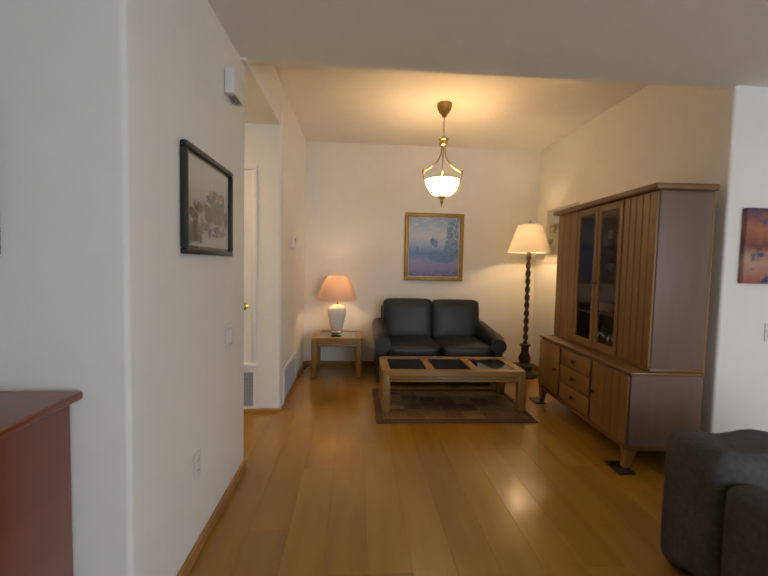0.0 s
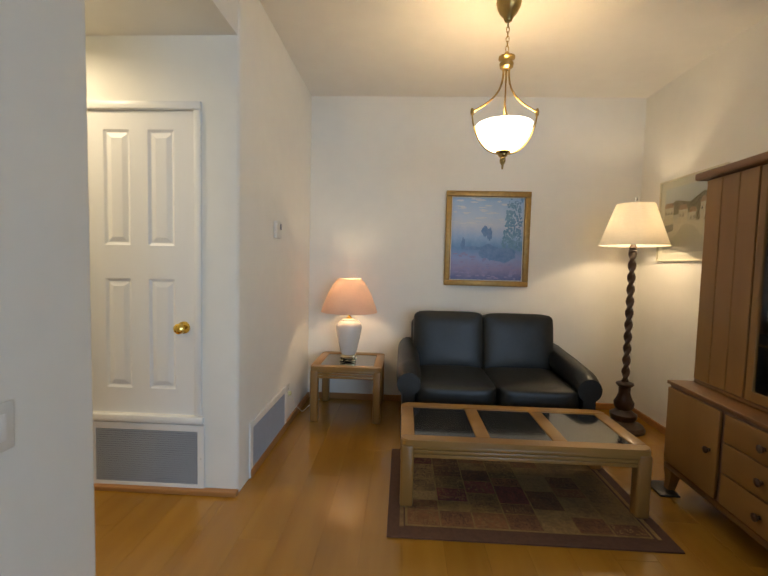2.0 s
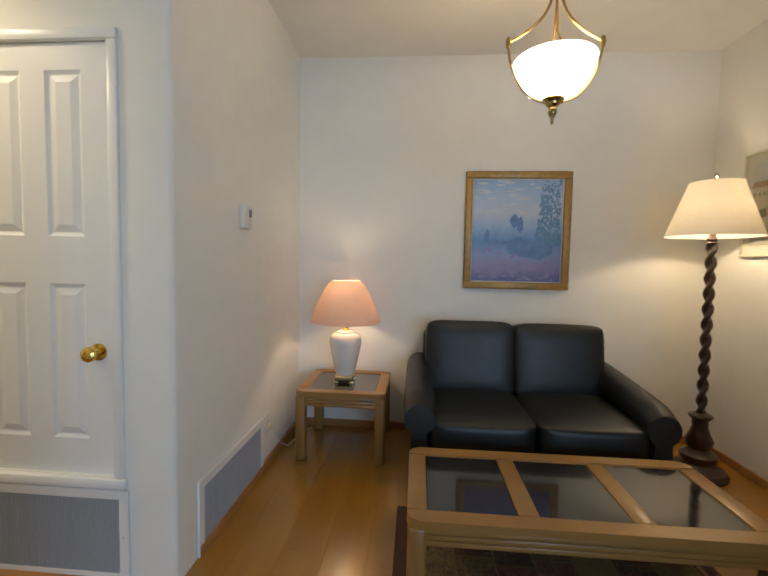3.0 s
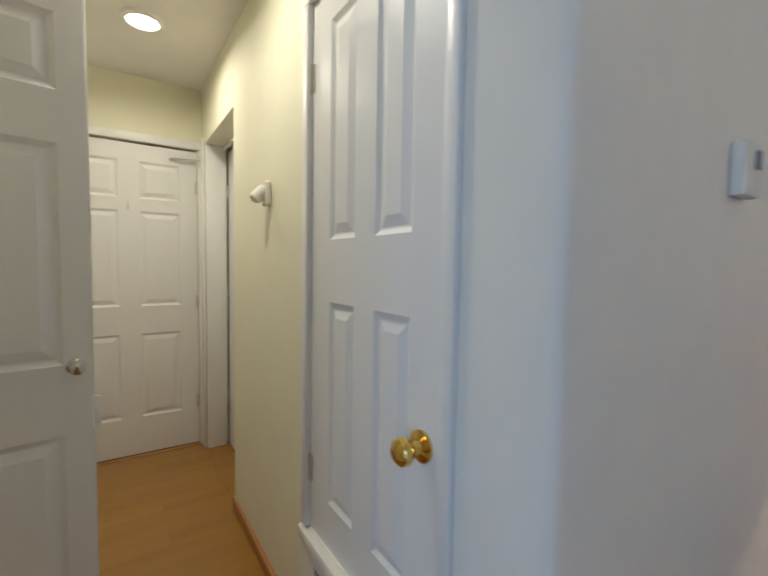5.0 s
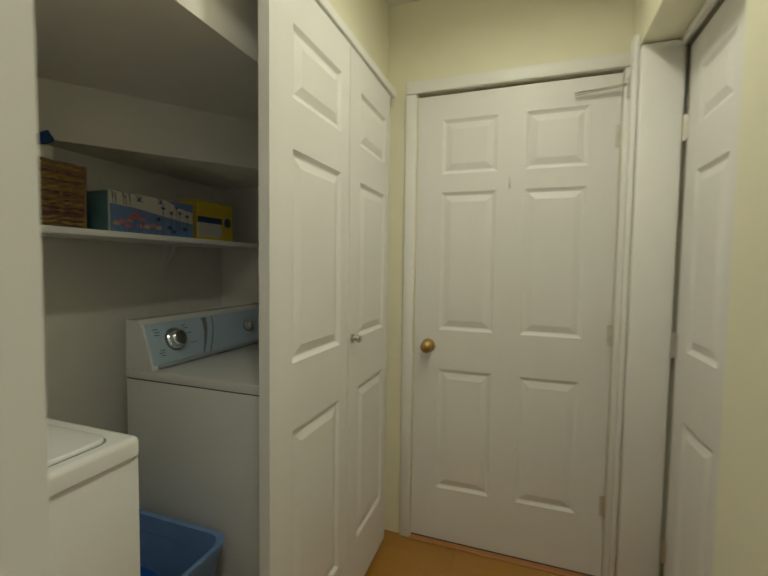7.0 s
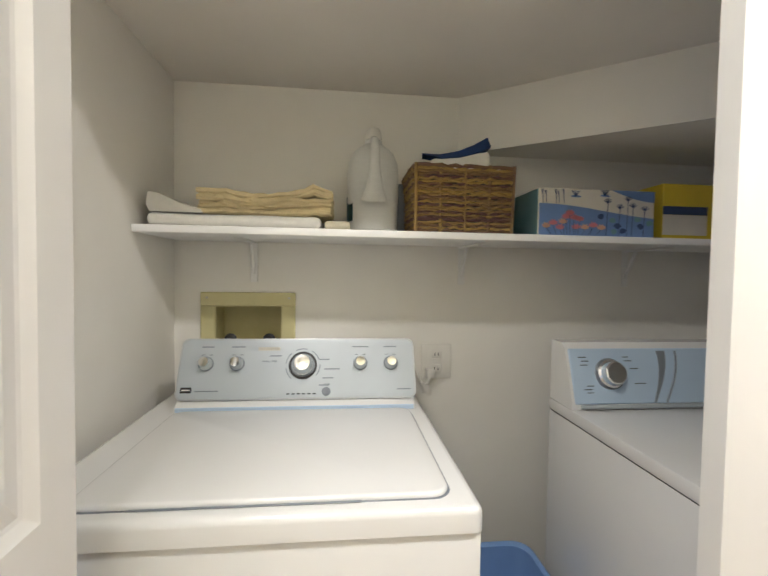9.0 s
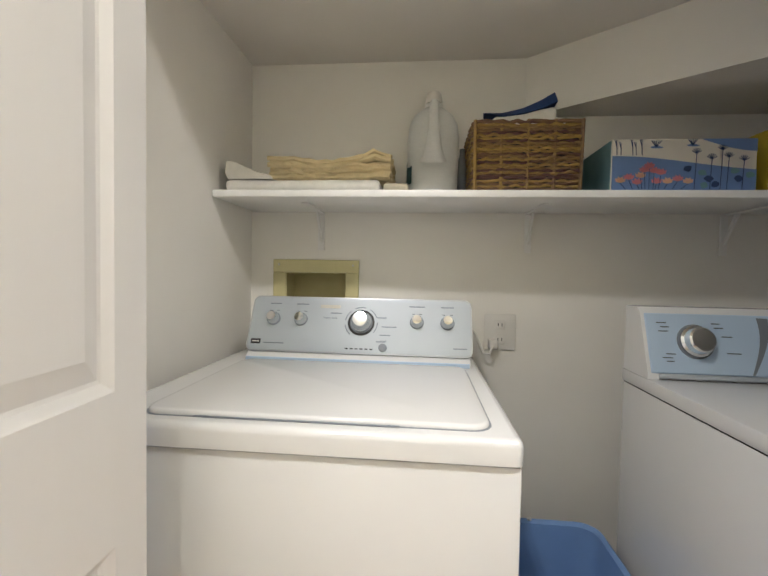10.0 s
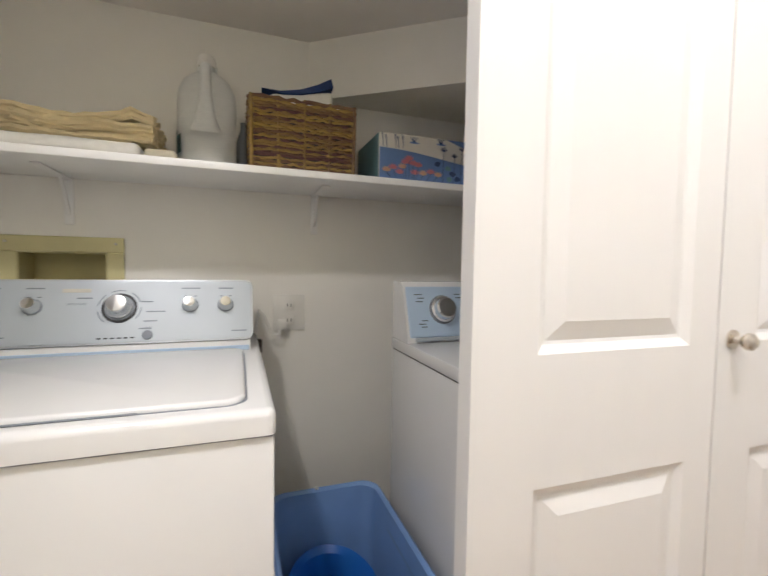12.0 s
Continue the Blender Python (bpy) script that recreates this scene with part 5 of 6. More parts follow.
for x, z, w0 in ((0.246, 0.134, 0.03), (0.170, 0.134, 0.034), (-0.143, 0.134, 0.042), (-0.223, 0.134, 0.034), (-0.05, 0.10, 0.025), (-0.07, 0.075, 0.04), (-0.06, 0.052, 0.028), (-0.05, 0.034, 0.026), (0.075, 0.11, 0.03), (-0.255, 0.022, 0.035), (0.236, 0.022, 0.055)):
    part("print_bar", B((x - w0 / 2, 0.0061, z - 0.0015), (x + w0 / 2, 0.0065, z + 0.0015)), M_GREYPRINT, fa, smooth=False)
for x in (0.256, 0.236, 0.180, 0.160, -0.133, -0.153, -0.213, -0.233):
    part("tick", B((x - 0.004, 0.0061, 0.1125), (x + 0.004, 0.0065, 0.1137)), M_BLACK, fa, smooth=False)
for words, x, z, size in (("heavy duty", 0.108, 0.094, 0.0085), ("start", -0.049, 0.034, 0.0085)):
    cu = bpy.data.curves.new("lettering", 'FONT')
    cu.body, cu.size, cu.extrude = words, size, 0.0002
    tmp = new("lettering", cu)
    me = bpy.data.meshes.new_from_object(tmp)
    bpy.data.objects.remove(tmp)
    me.materials.append(M_GREYPRINT)
    ob = new("lettering", me)
    ob.parent = fa
    ob.matrix_basis = Matrix(((-1, 0, 0, x), (0, 0, 1, 0.0064), (0, 1, 0, z), (0, 0, 0, 1)))
part("badge", B((0.272, 0.006, 0.018), (0.298, 0.0075, 0.032), 0.001, 1), M_BLACK, fa, "small black badge")
part("badge_stripe", B((0.275, 0.0076, 0.0235), (0.295, 0.008, 0.0265)), M_PLASTIC, fa)
part("sticker", B((0.065, 0.0061, 0.124), (0.120, 0.0066, 0.133)), M_STICKER, fa, "worn beige sticker")
for k in range(6):
    part("indicator", B((0.035 - 0.013 * k, 0.0061, 0.0115), (0.043 - 0.013 * k, 0.0068, 0.0145)), M_BLACK, fa, smooth=False)
part("start_button", L([(0.011, 0), (0.011, 0.003), (0.008, 0.004), (0, 0.004)], 20, (-0.056, 0.006, 0.018), FACE_NORTH), M_GREYPRINT, fa, "round grey start button")

# dryer
dy = thing("clothes_dryer", (-2.908, 2.055, 0), "white clothes dryer with pale blue control panel", "dryer")
part("cabinet", B((-0.343, -0.302, 0.02), (0.343, 0.30, 0.8935), 0.004, 2), M_ENAMEL, dy, "white enamelled cabinet")
for x in (-0.28, 0.28):
    for y in (-0.25, 0.25):
        part("foot", L([(0, 0), (0.02, 0), (0.02, 0.021), (0, 0.021)], 10, (x, y, 0)), M_BLACK, dy)
part("seam", B((-0.341, -0.300, 0.890), (0.341, 0.298, 0.897)), M_BLACK, dy)
part("top_panel", B((-0.345, -0.304, 0.8958), (0.345, 0.304, 0.926), 0.004, 2), M_ENAMEL, dy, "white enamelled top")
prof = [(-0.302, 0.9262), (-0.19, 0.9262), (-0.19, 0.938), (-0.235, 1.075), (-0.25, 1.088), (-0.30, 1.088)]
part("console_housing", prism(bmesh.new(), prof, "x", -0.342, 0.342), M_ENAMEL, dy, "white rounded console", angle=25)
FD = Matrix.Translation((0, -0.1905, 0.940)) @ Matrix.Rotation(math.atan2(0.045, 0.137), 4, 'X')
fd = new("control_face")
fd.parent = dy
fd.matrix_basis = FD
part("blue_panel", B((-0.334, -0.003, 0.0), (0.334, 0.003, 0.141), 0.002, 1), M_BLUEPANEL, fd, "pale blue control panel")
part("panel_lip", B((-0.32, -0.001, -0.012), (0.32, 0.008, -0.001), 0.003), M_SILVER, fd)
dial(fd, 0.230, 0.075, 0.036, 0.003, 0.028, "large silver timer dial")
bm = bmesh.new()
n = 10
L1 = [(0.04 + 0.05 * math.sin(k / n * 1.6), 0.002 + 0.132 * k / n) for k in range(n + 1)]
L2 = [(0.085 + 0.012 * math.sin(k / n * 1.6) + 0.03 * (k / n) ** 2 - 0.012, 0.002 + 0.132 * k / n) for k in range(n + 1)]
va = [bm.verts.new((-a + 0.155, 0.0036, z)) for a, z in L1]
vb = [bm.verts.new((-(a + 0.02 * (1 - z / 0.134)) + 0.18, 0.0036, z)) for a, z in L1]
for k in range(n):
    bm.faces.new((va[k], va[k + 1], vb[k + 1], vb[k]))
part("grey_swoosh", bm, M_GREYPRINT, fd, "curved grey stripe", smooth=False)
part("swoosh_line", T([(-a + 0.125, 0.0036, z) for a, z in L1], 0.0022, 6), M_GREYPRINT, fd)
dial(fd, -0.16, 0.07, 0.022, 0.003, 0.02)
for k, (x, z, w0) in enumerate(((0.275, 0.118, 0.022), (0.268, 0.108, 0.02), (0.272, 0.098, 0.022), (0.262, 0.045, 0.02), (0.27, 0.036, 0.022), (0.265, 0.028, 0.016), (0.155, 0.118, 0.018), (0.15, 0.108, 0.02), (0.135, 0.088, 0.024), (0.125, 0.05, 0.03))):
    x += 0.025
    part("print_bar", B((x - w0 / 2, 0.0031, z - 0.001), (x + w0 / 2, 0.0036, z + 0.001)), M_BLACK, fd, smooth=False)

# shelf with brackets
sh = thing("wall_shelf", (-1.489, 1.50, 1.355), "white painted wall shelf on small brackets", "shelf")
part("board", B((-1.80, 0.002, 0.0), (0.012, 0.278, 0.019), 0.003), M_TRIM, sh, "white shelf board")
for x in (-0.222, -0.890, -1.47):
    bm = bmesh.new()
    box(bm, (x - 0.011, 0.001, -0.125), (x + 0.011, 0.006, -0.001), 0.001, 1)
    box(bm, (x - 0.011, 0.006, -0.006), (x + 0.011, 0.20, -0.001), 0.001, 1)
    prism(bm, [(0.006, -0.10), (0.006, -0.085), (0.05, -0.006), (0.065, -0.006)], "x", x - 0.003, x + 0.003)
    part("bracket", bm, M_TRIM, sh, "white metal bracket", smooth=False)

SZ = 1.3745


def cloth(name, lo, hi, label, material, seed, droop=0.0, category="cloth"):
    t = thing(name, ((lo[0] + hi[0]) / 2, (lo[1] + hi[1]) / 2, lo[2]), label, category)
    w, d, h = hi[0] - lo[0], hi[1] - lo[1], hi[2] - lo[2]
    bm = bmesh.new()
    box(bm, (-w / 2, -d / 2, 0), (w / 2, d / 2, h), min(h * 0.4, 0.015), 3)
    bmesh.ops.subdivide_edges(bm, edges=[e for e in bm.edges if e.calc_length() > 0.05], cuts=9, use_grid_fill=True)
    for v in bm.verts:
        p = v.co * 7 + Vector((seed, seed * 2, 0))
        k = noise.noise(p)
        v.co.z += (k * 0.12 * h + droop * h * (v.co.x / w) * abs(k)) * (v.co.z / h)
        v.co.y += noise.noise(v.co * 12 + Vector((seed, 0, 0))) * 0.006
    part("folds", bm, material, t)
    return t


M_LINEN = mat("white_linen", (0.76, 0.74, 0.68), 0.95, scale=60, vary=0.04, bump=0.5, bscale=300)
M_SPONGE = mat("cream_mop_yarn", (0.74, 0.62, 0.36), 0.95, scale=40, vary=0.07, bump=0.6, bscale=200)
cloth("folded_towel", (-1.93, 1.55, SZ), (-1.50, 1.755, SZ + 0.033), "folded white linen towel on the shelf", M_LINEN, 3)
ft = thing("folded_towel", (-1.55, 1.655, SZ + 0.036), "crumpled white linen cloth on folded towel", "cloth")
bm = prism(bmesh.new(), [(-0.085, 0.0), (0.048, 0.0), (0.055, 0.018), (0.050, 0.048), (0.030, 0.046), (-0.03, 0.022), (-0.080, 0.008)], "y", -0.08, 0.085)
bmesh.ops.subdivide_edges(bm, edges=[e for e in bm.edges if abs(e.verts[0].co.y - e.verts[1].co.y) > 0.1], cuts=8, use_grid_fill=True)
for v in bm.verts:
    v.co.z += noise.noise(v.co * 22) * 0.008 * (v.co.z > 0.004)
    v.co.x += noise.noise(v.co * 16 + Vector((3, 1, 0))) * 0.010
part("folds", bm, M_LINEN, ft, angle=70)
cloth("folded_cloth", (-2.005, 1.60, SZ), (-1.938, 1.75, SZ + 0.024), "beige folded cloth beside white towel", mat("beige_cloth", (0.60, 0.55, 0.42), 0.95, scale=50, vary=0.06, bump=0.4, bscale=300), 5)
mop = thing("mop_head", (-1.785, 1.655, SZ + 0.036), "fluffy cream cotton mop head on folded towel", "mop head")
rr = random.Random(21)
for layer in range(6):
    bm = bmesh.new()
    for row in range(7):
        y = -0.08 + 0.025 * row + rr.uniform(-0.008, 0.008)
        z0 = 0.006 + layer * 0.0105
        pts = []
        for k in range(16):
            x = -0.172 + 0.344 * k / 15
            top = 1.0 - 0.22 * math.exp(-((x - 0.02) / 0.06) ** 2) + 0.25 * math.exp(-((x + 0.13) / 0.03) ** 2) * (layer > 3)
            pts.append((x * rr.uniform(0.985, 1.0) + rr.uniform(-0.003, 0.003), y + rr.uniform(-0.006, 0.006), z0 * top + rr.uniform(-0.003, 0.004) + 0.002))
        tube(bm, pts, [rr.uniform(0.006, 0.0095) for _ in pts], 6)
    part("yarn_layer", bm, M_SPONGE, mop, kind="stuff")

# detergent jug
M_JUG = shade_cloth("milky_plastic", (0.84, 0.84, 0.81), 0.4)
M_JUG.node_tree.nodes["Principled BSDF"].inputs["Roughness"].default_value = 0.35
M_TEAL = mat("dark_teal_label", (0.02, 0.07, 0.08), 0.35, scale=10, vary=0.1)
ju = thing("detergent_jug", (-2.07, 1.66, SZ), "milky white plastic jug with teal label, white cap", "jug")
bm = L([(0, 0), (0.056, 0), (0.063, 0.008), (0.065, 0.09), (0.066, 0.16), (0.062, 0.20), (0.050, 0.228), (0.030, 0.246), (0.022, 0.252), (0.022, 0.262), (0, 0.262)], 32)
for v in bm.verts:
    v.co.y *= 1.2
    v.co.x *= 1.1
    if v.co.y > 0 and v.co.z > 0.09:
        v.co.y *= 0.62
part("bottle", bm, M_JUG, ju, "translucent white bottle")
part("cap", L([(0.024, 0.262), (0.0245, 0.268), (0.020, 0.290), (0.016, 0.295), (0, 0.295)], 20), M_PLASTIC, ju, "white screw cap")
part("handle", T([(0.0, 0.024, 0.256), (0.0, 0.052, 0.245), (0.0, 0.066, 0.21), (0.0, 0.068, 0.17), (0.0, 0.062, 0.12), (0.0, 0.050, 0.09)], [0.012, 0.013, 0.013, 0.015, 0.024, 0.036], 12), M_JUG, ju, "moulded grip")
bm = bmesh.new()
for k in range(8):
    quad = []
    for n, z in ((k, 0.03), (k + 1, 0.03), (k + 1, 0.075 + 0.075 * abs((k + 1) / 8 - 0.15) ** 1.5), (k, 0.075 + 0.075 * abs(k / 8 - 0.15) ** 1.5)):
        a = radians(38 - 9 * n)
        quad.append(bm.verts.new((0.0735 * math.cos(a), 0.080 * math.sin(a), z)))
    bm.faces.new(quad)
bmesh.ops.remove_doubles(bm, verts=bm.verts, dist=1e-5)
part("label_patch", bm, M_TEAL, ju, "dark teal printed label")
bt = thing("dark_bottle", (-2.16, 1.58, SZ), "slim dark grey bottle behind the jug", "bottle")
part("bottle", L([(0, 0), (0.018, 0), (0.02, 0.01), (0.02, 0.10), (0.008, 0.14), (0.008, 0.16), (0, 0.162)], 16), M_GREYPRINT, bt)

# wicker basket: woven rods round a hollow body
M_WICKER = mat("brown_wicker", (0.36, 0.235, 0.055), 0.55, scale=34, second=(0.11, 0.052, 0.05), bump=0.3, stretch=(0.45, 1, 2.5), per_piece=0.5)
bk = thing("wicker_basket", (-2.31, 1.645, SZ), "brown woven wicker storage basket on the shelf", "basket")
HX, HYB, HZ = 0.132, 0.108, 0.182
part("floor", B((-HX + 0.01, -HYB + 0.01, 0.002), (HX - 0.01, HYB - 0.01, 0.01)), M_WICKER, bk)
for lo, hi in (((-HX + 0.004, -HYB + 0.004, 0.0), (HX - 0.004, -HYB + 0.010, HZ - 0.01)), ((-HX + 0.004, HYB - 0.010, 0.0), (HX - 0.004, HYB - 0.004, HZ - 0.01)), ((-HX + 0.004, -HYB + 0.01, 0.0), (-HX + 0.010, HYB - 0.01, HZ - 0.01)), ((HX - 0.010, -HYB + 0.01, 0.0), (HX - 0.004, HYB - 0.01, HZ - 0.01))):
    part("lining", B(lo, hi), M_GREYCLOTH, bk, "dark lining")
rows = 26
rr = random.Random(9)
for k in range(rows):
    z = 0.006 + k * (HZ - 0.012) / (rows - 1)
    pts = []
    for side in range(4):
        a, b = [((-1, 1), (1, 1)), ((1, 1), (1, -1)), ((1, -1), (-1, -1)), ((-1, -1), (-1, 1))][side]
        for q in range(14):
            f = (q + 0.5) / 14
            x = (a[0] + (b[0] - a[0]) * f) * HX
            y = (a[1] + (b[1] - a[1]) * f) * HYB
            o = 0.0034 * (1 if (q + k) % 2 else -1) + rr.uniform(-0.001, 0.001)
            nx, ny = (0, a[1]) if a[1] == b[1] else (a[0], 0)
            lean = 1.0 + 0.03 * z / HZ
            pts.append(((x + nx * o) * lean, (y + ny * o) * lean, z + rr.uniform(-0.0026, 0.0026)))
    pts.append(pts[0])
    part("weave_rod", T(pts, 0.0043 if k < rows - 1 else 0.006, 6), M_WICKER, bk)
for x in (-HX, -HX / 2, 0.0, HX / 2, HX):
    part("stake", T([(x, HYB + 0.001, 0.002), (x * 1.02, HYB * 1.03, HZ)], 0.0045, 6), M_WICKER, bk)
bag = thing("cloth_pouch", (-2.31, 1.65, SZ + 0.200), "white and navy patterned pouch inside basket", "pouch")
bm = bmesh.new()
box(bm, (-0.085, -0.05, -0.175), (0.085, 0.060, 0.022), 0.012, 3)
for v in bm.verts:
    if v.co.z > 0:
        v.co.z += -v.co.x * 0.16
part("body", bm, M_LINEN, bag, "white cloth body")
bm = bmesh.new()
pts = [(0.105, 0.062, 0.016), (0.055, 0.066, 0.008), (0.0, 0.066, 0.014), (-0.045, 0.064, 0.028), (-0.085, 0.06, 0.046)]
A = [bm.verts.new(p) for p in pts]
C = [bm.verts.new((p[0], p[1] - 0.03, p[2] + 0.012 + 0.006 * k)) for k, p in enumerate(pts)]
D = [bm.verts.new((p[0], p[1] - 0.03, p[2] - 0.004)) for p in pts]
for k in range(4):
    bm.faces.new((A[k], A[k + 1], C[k + 1], C[k]))
    bm.faces.new((A[k], A[k + 1], D[k + 1], D[k]))
    bm.faces.new((C[k], C[k + 1], D[k + 1], D[k]))
part("flap", bm, mat("navy_cloth", (0.012, 0.045, 0.17), 0.7, scale=40, vary=0.12), bag, "navy blue flap")

# floral box
fb = thing("floral_box", (-2.685, 1.66, SZ), "blue and white storage box painted with pink flowers", "box")
M_FBLUE = mat("box_blue", (0.16, 0.26, 0.52), 0.5, scale=20, vary=0.05)
M_FWHITE = mat("box_cream", (0.74, 0.70, 0.62), 0.5, scale=20, vary=0.03)
M_FTEAL = mat("box_teal", (0.10, 0.24, 0.26), 0.5, scale=12, second=(0.20, 0.34, 0.38))
M_FPINK = mat("box_pink", (0.72, 0.25, 0.28), 0.5, scale=20, vary=0.06)
M_FPEACH = mat("box_peach", (0.78, 0.46, 0.30), 0.5, scale=20, vary=0.06)
M_FNAVY = mat("box_navy", (0.03, 0.06, 0.17), 0.5, scale=20, vary=0.06)
part("carton", B((-0.17, -0.12, 0.0), (0.17, 0.098, 0.129), 0.002, 1), M_FWHITE, fb, "cream carton")
part("end_panel", B((0.1702, -0.115, 0.002), (0.1712, 0.094, 0.127)), M_FTEAL, fb, "teal painted end")
bm = bmesh.new()
n = 24
lo = [bm.verts.new((0.169 - 0.338 * k / n, 0.0988, 0.001)) for k in range(n + 1)]
hi = [bm.verts.new((0.169 - 0.338 * k / n, 0.0988, 0.087 - 0.022 * (1 - math.cos(math.pi * k / n)) * 0.5 - 0.012 * (k / n) ** 2)) for k in range(n + 1)]
for k in range(n):
    bm.faces.new((lo[k], lo[k + 1], hi[k + 1], hi[k]))
part("painted_hill", bm, M_FBLUE, fb, "painted blue field", smooth=False)
bm = bmesh.new()
hi = [bm.verts.new((-0.04 - 0.129 * k / 12, 0.0988, 0.128)) for k in range(13)]
lo = [bm.verts.new((-0.04 - 0.129 * k / 12, 0.0988, 0.1275 - 0.030 * math.sin(k / 12 * 1.5))) for k in range(13)]
for k in range(12):
    bm.faces.new((lo[k], lo[k + 1], hi[k + 1], hi[k]))
part("painted_sky", bm, M_FBLUE, fb, smooth=False)


def stem(x, z0, x1, z1, material, name="painted_stem"):
    part(name, T([(x, 0.0992, z0), ((x + x1) / 2, 0.0992, (z0 + z1) / 2), (x1, 0.0992, z1)], 0.0009, 5), material, fb)


def flower(x, z, s, material):
    bm = bmesh.new()
    for a in (-50, -18, 18, 50):
        r = radians(a)
        ux, uz = math.sin(r), math.cos(r)
        ngon(bm, [(x, 0.0996, z), (x - uz * s * 0.28 + ux * s * 0.6, 0.0996, z + ux * s * 0.28 + uz * s * 0.6), (x + ux * s, 0.0996, z + uz * s), (x + uz * s * 0.28 + ux * s * 0.6, 0.0996, z - ux * s * 0.28 + uz * s * 0.6)])
    part("painted_flower", bm, material, fb, smooth=False)


for x, z, m in ((0.148, 0.02, M_FPEACH), (0.128, 0.028, M_FPINK), (0.108, 0.016, M_FPINK), (0.10, 0.032, M_FPEACH), (0.091, 0.046, M_FPINK), (0.080, 0.056, M_FPINK), (0.068, 0.044, M_FPINK), (0.062, 0.018, M_FPINK), (0.052, 0.040, M_FPINK), (0.036, 0.018, M_FPEACH), (0.012, 0.024, M_FPINK), (-0.012, 0.018, M_FPEACH)):
    flower(x, z, 0.017, m)
    stem(x, z, x * 0.8 + 0.015, 0.003, M_FNAVY)
for x, h in ((0.158, 0.127), (0.148, 0.122), (0.12, 0.127), (0.112, 0.121), (0.098, 0.127)):
    stem(x, 0.089, x + 0.002, h, M_FNAVY)
    stem(x, 0.105, x + 0.006, h, M_FNAVY)
for x, z in ((-0.03, 0.092), (-0.066, 0.078), (-0.09, 0.10), (-0.105, 0.082), (-0.14, 0.074)):
    stem(x, z, x + 0.003, 0.003, M_FNAVY)
    for a in (-60, -35, -12, 12, 35, 60):
        stem(x, z, x + 0.013 * math.sin(radians(a)), z + 0.014 * math.cos(radians(a)), M_FNAVY, "painted_seed_head")
for k, (x, z) in enumerate(((-0.01, 0.055), (-0.045, 0.045), (-0.06, 0.03), (-0.12, 0.05), (-0.128, 0.03), (-0.155, 0.04), (-0.075, 0.016), (-0.05, 0.014))):
    bm = bmesh.new()
    blob(bm, x, z, 0.011, 0.008, 0.0993, 60 + k, 10)
    part("painted_leaf", bm, M_FTEAL if k % 2 else M_FNAVY, fb, smooth=False)
for x, z in ((0.065, 0.108), (-0.02, 0.112)):
    bm = bmesh.new()
    blob(bm, x, z, 0.016, 0.0035, 0.0993, 90, 12)
    part("painted_cloud", bm, M_FBLUE, fb, smooth=False)
    for a in (-40, -20, 0, 20, 40):
        stem(x, z, x + 0.018 * math.sin(radians(a)), z + 0.016, M_FNAVY)

# yellow box
M_YELLOW = mat("yellow_carton", (0.72, 0.55, 0.03), 0.5, scale=14, vary=0.05)
yb = thing("soap_box", (-3.00, 1.665, SZ), "yellow, white and navy soap powder box", "box")
part("carton", B((-0.105, -0.06, 0), (0.105, 0.075, 0.158), 0.002, 1), M_YELLOW, yb)
part("navy_band", B((-0.035, 0.0752, 0.07), (0.104, 0.0762, 0.094)), M_FNAVY, yb, "navy band")
part("white_band", B((-0.035, 0.0752, 0.012), (0.104, 0.076, 0.0695)), M_FWHITE, yb, "white band")
part("round_mark", L([(0.02, 0), (0.02, 0.001), (0, 0.001)], 20, (-0.07, 0.0752, 0.08), FACE_NORTH), M_FNAVY, yb, "plain round mark")

# supply valve box in the back wall
vb = thing("valve_box", (-1.695, 1.502, 1.04), "almond plastic recessed water supply box with valves", "valve box")
for lo, hi in (((-0.145, 0, 0.115), (0.145, 0.008, 0.157)), ((-0.145, 0, -0.06), (0.145, 0.008, -0.03)), ((-0.145, 0, -0.03), (-0.102, 0.008, 0.115)), ((0.102, 0, -0.03), (0.145, 0.008, 0.115))):
    part("flange", B(lo, hi, 0.002, 1), M_ALMOND, vb)
M_RECESS = mat("almond_recess", (0.50, 0.45, 0.22), 0.6, scale=12, vary=0.08)
part("recess_back", B((-0.099, -0.088, -0.027), (0.099, -0.084, 0.112)), M_RECESS, vb)
for lo, hi in (((-0.1015, -0.083, -0.0295), (-0.0985, 0.006, 0.1145)), ((0.0985, -0.083, -0.0295), (0.1015, 0.006, 0.1145)), ((-0.098, -0.083, 0.1115), (0.098, 0.006, 0.1145)), ((-0.098, -0.083, -0.0295), (0.098, 0.006, -0.0265))):
    part("recess_side", B(lo, hi), M_RECESS, vb)
for x in (-0.06, 0.06):
    part("valve", L([(0.006, 0), (0.006, 0.02), (0.018, 0.024), (0.02, 0.034), (0.012, 0.04), (0, 0.04)], 14, (x, -0.050, 0.005), FACE_NORTH), M_BLACK, vb, "dark valve handle")
    part("hose", T([(x, -0.03, 0.0), (x, 0.012, -0.005), (x, 0.03, -0.06), (x * 0.6, 0.03, -0.20), (x * 0.5, 0.025, -0.5)], 0.010, 8), M_BLACK, vb)
for x in (-0.125, 0.125):
    part("screw", L([(0.004, 0), (0.003, 0.002), (0, 0.002)], 8, (x, 0.008, 0.14), FACE_NORTH), M_STEEL, vb)

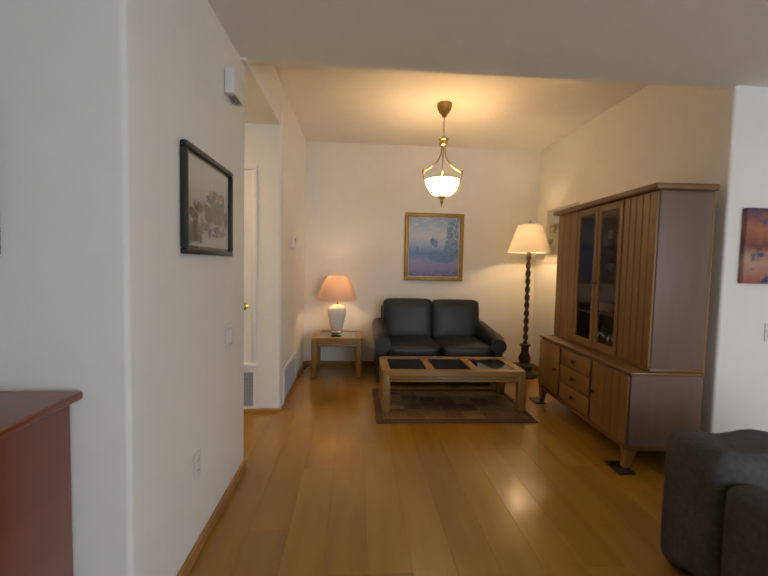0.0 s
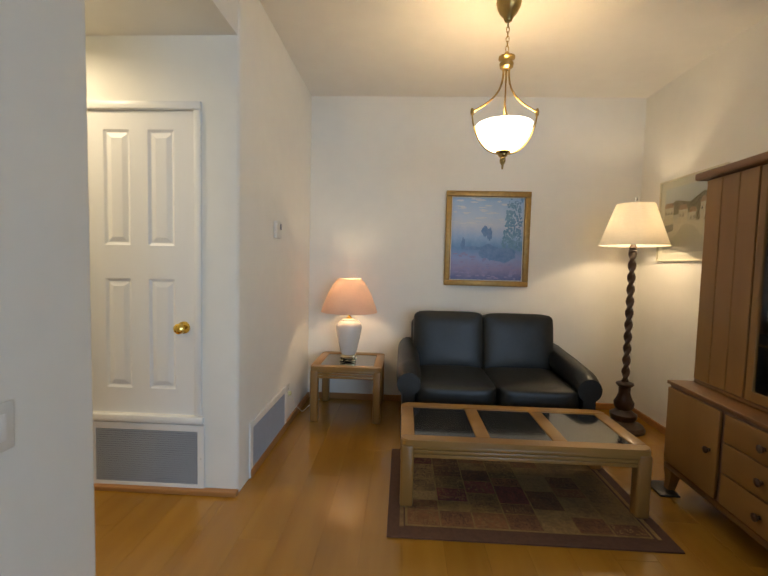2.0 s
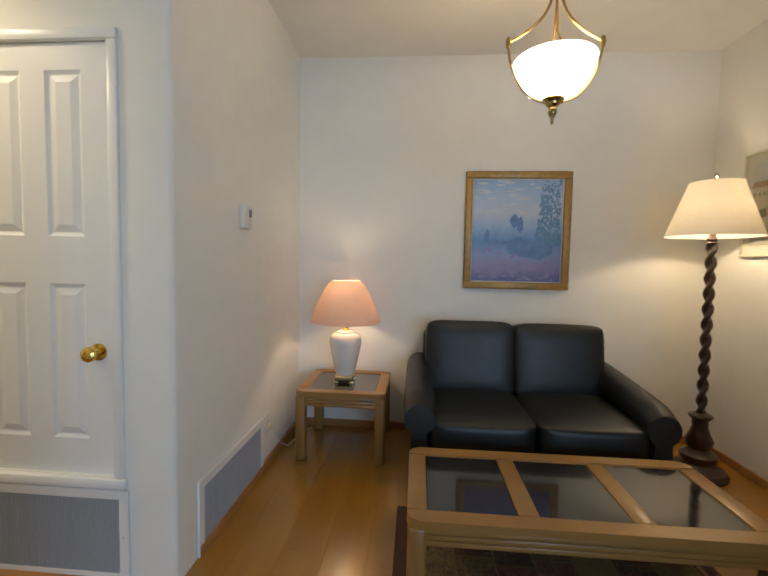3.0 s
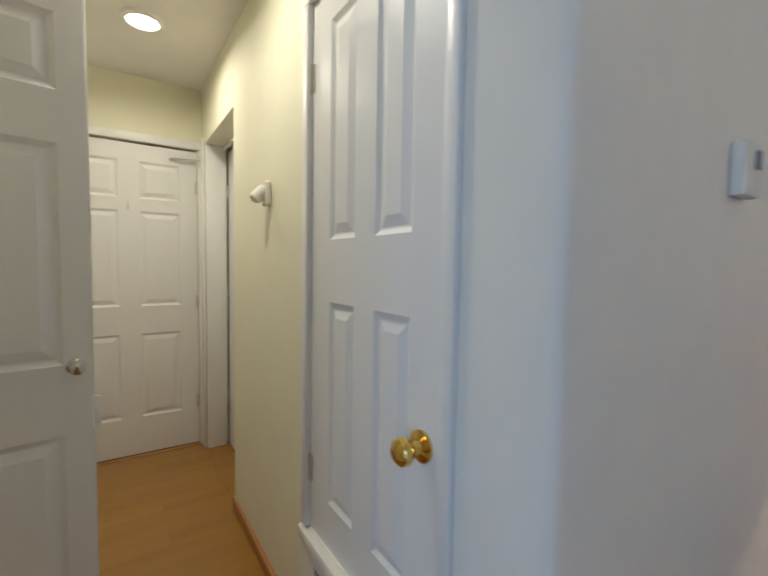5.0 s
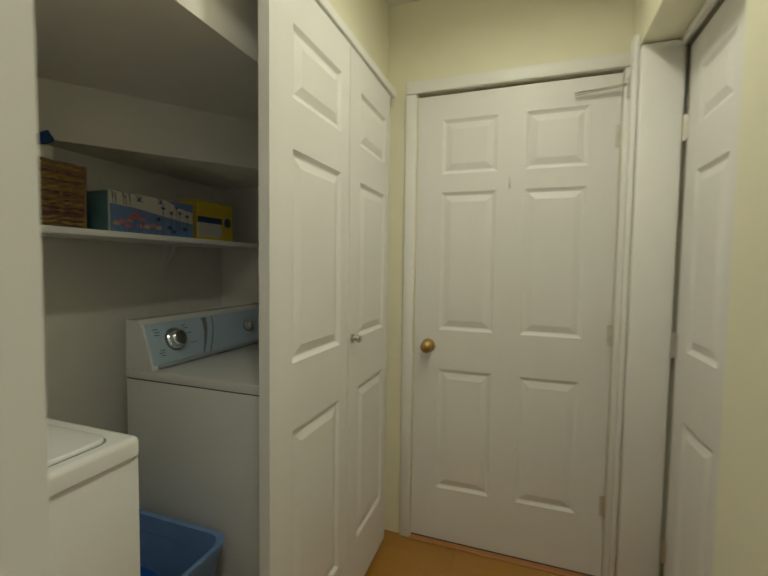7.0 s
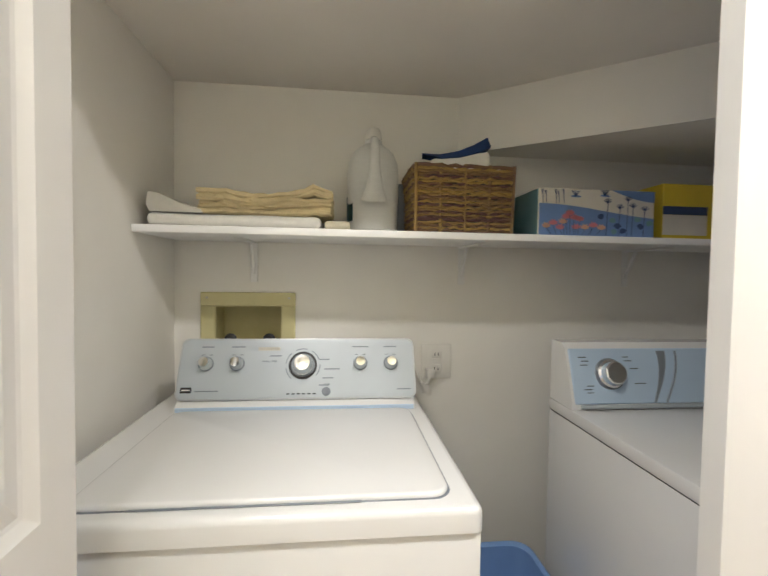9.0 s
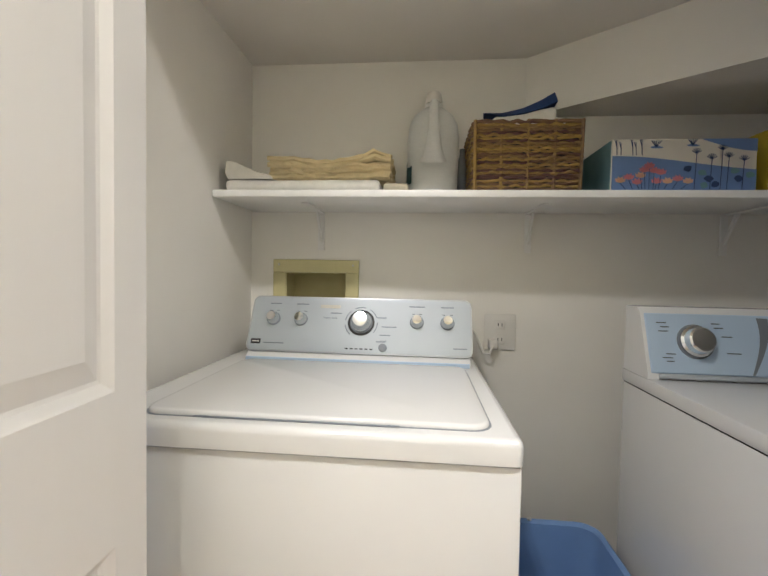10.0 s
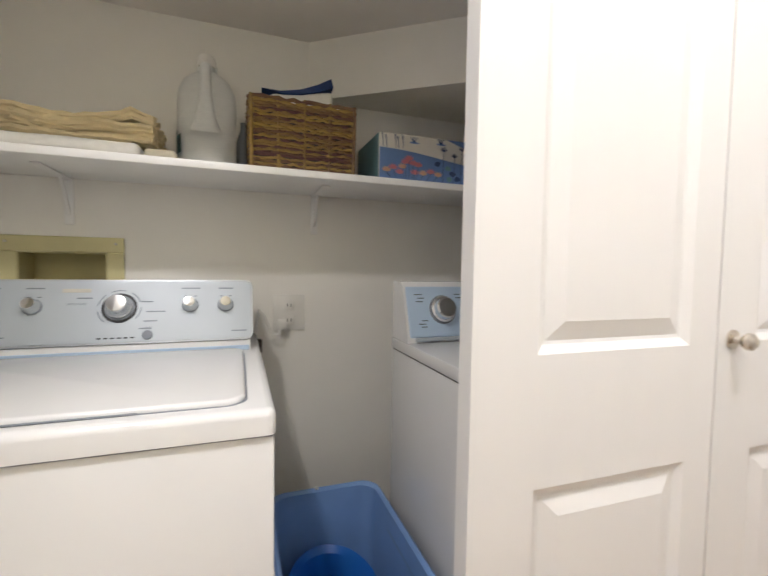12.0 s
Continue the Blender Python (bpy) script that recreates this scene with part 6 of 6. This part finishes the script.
# outlet with plug and cord
wo = plate("wall_outlet", (-2.30, 1.501, 0.975), 180, 1, "white wall outlet with a plug beside washer", 0.10)
pg = thing("power_cord", (-2.275, 1.515, 0.94), "grey-white power cord and plug behind washer", "cord")
part("plug", B((-0.014, -0.004, -0.016), (0.014, 0.026, 0.016), 0.005), M_PLASTIC, pg, "moulded white plug")
part("cable", T([(0, 0.02, 0), (0.012, 0.028, -0.03), (0.03, 0.02, -0.03), (0.055, 0.012, 0.03), (0.07, 0.010, 0.05), (0.078, 0.012, -0.02), (0.082, 0.012, -0.08), (0.088, 0.012, -0.30), (0.10, 0.01, -0.7)], 0.0045, 8), M_PLASTIC, pg, "pale cable")
part("adapter", B((0.060, -0.006, -0.09), (0.086, 0.016, -0.045), 0.005), M_BLACK, pg, "black connector")

# blue tub with a deep blue basket in it
tu = thing("laundry_tub", (-2.378, 1.945, 0), "large pale blue plastic laundry tub on floor", "laundry basket")
bm = bmesh.new()


def rrect(w, d, z, r=0.05):
    pts = []
    for cx, cy, a0 in ((w - r, d - r, 0), (-w + r, d - r, 90), (-w + r, -d + r, 180), (w - r, -d + r, 270)):
        pts += [(cx + r * math.cos(radians(a0 + 18 * k)), cy + r * math.sin(radians(a0 + 18 * k)), z) for k in range(6)]
    return [bm.verts.new(p) for p in pts]


secs = [rrect(0.118, 0.19, 0.0), rrect(0.125, 0.20, 0.02), rrect(0.150, 0.24, 0.44), rrect(0.158, 0.252, 0.455), rrect(0.160, 0.255, 0.478), rrect(0.155, 0.25, 0.482), rrect(0.146, 0.238, 0.475), rrect(0.142, 0.232, 0.40), rrect(0.120, 0.195, 0.02)]
bm.faces.new(secs[0])
for A, C in zip(secs, secs[1:]):
    for q in range(len(A)):
        bm.faces.new((A[q], A[(q + 1) % len(A)], C[(q + 1) % len(A)], C[q]))
bm.faces.new(secs[-1])
part("tub", bm, M_BLUETUB, tu, "pale blue moulded tub")
part("grip_slot", B((-0.1468, -0.09, 0.405), (-0.143, 0.09, 0.43), 0.002, 1), mat("slot_blue", (0.20, 0.32, 0.58), 0.4), tu)
part("stud", L([(0.006, 0), (0.006, 0.004), (0, 0.005)], 10, (0.02, -0.245, 0.481)), M_STEEL, tu)
bs = thing("small_basket", (-2.36, 1.93, 0.022), "round deep blue slotted plastic basket inside tub", "basket")
bm = L([(0, 0), (0.085, 0), (0.105, 0.20), (0.112, 0.21), (0.110, 0.215), (0.100, 0.205), (0.082, 0.006), (0, 0.006)], 32)
for v in bm.verts:
    v.co.y *= 1.5
    v.co.z *= 1.55
part("bowl", bm, M_BLUEDEEP, bs)
for k in range(14):
    a = 2 * math.pi * k / 14
    part("slot", B((-0.008, -0.0015, 0), (0.008, 0.0015, 0.03), 0.001, 1), M_BLUETUB, bs).matrix_basis = Matrix.Translation((0.097 * math.cos(a), 0.145 * math.sin(a), 0.215)) @ Matrix.Rotation(math.atan2(math.sin(a) / 1.5, math.cos(a)) + math.pi / 2, 4, 'Z')


# ---- floor planks, laid last ----
def lay(x0, x1, y0, y1, w=0.19, l=1.26):
    x = x0
    while x < x1 - 0.001:
        y = y0 - rng.choice((0.0, 0.3, 0.6, 0.9))
        ww = min(w, x1 - x)
        while y < y1 - 0.001:
            a, b = max(y, y0), min(y + l, y1)
            if b - a > 0.02:
                ob = new("plank", plank_mesh(ww, b - a))
                ob.location = (x, a, 0)
                ob.parent = FLOOR
            y += l
        x += w


lay(-0.69, 2.33, 1.07, 5.0)
lay(-2.6, 4.2, -2.6, 1.07, 0.19, 1.9)
lay(2.33, 4.2, 1.07, 2.25)
lay(-3.40, -0.69, 2.37, 3.35)
lay(-3.33, -2.50, 3.35, 3.50)
lay(-3.31, -1.47, 1.5, 2.37)
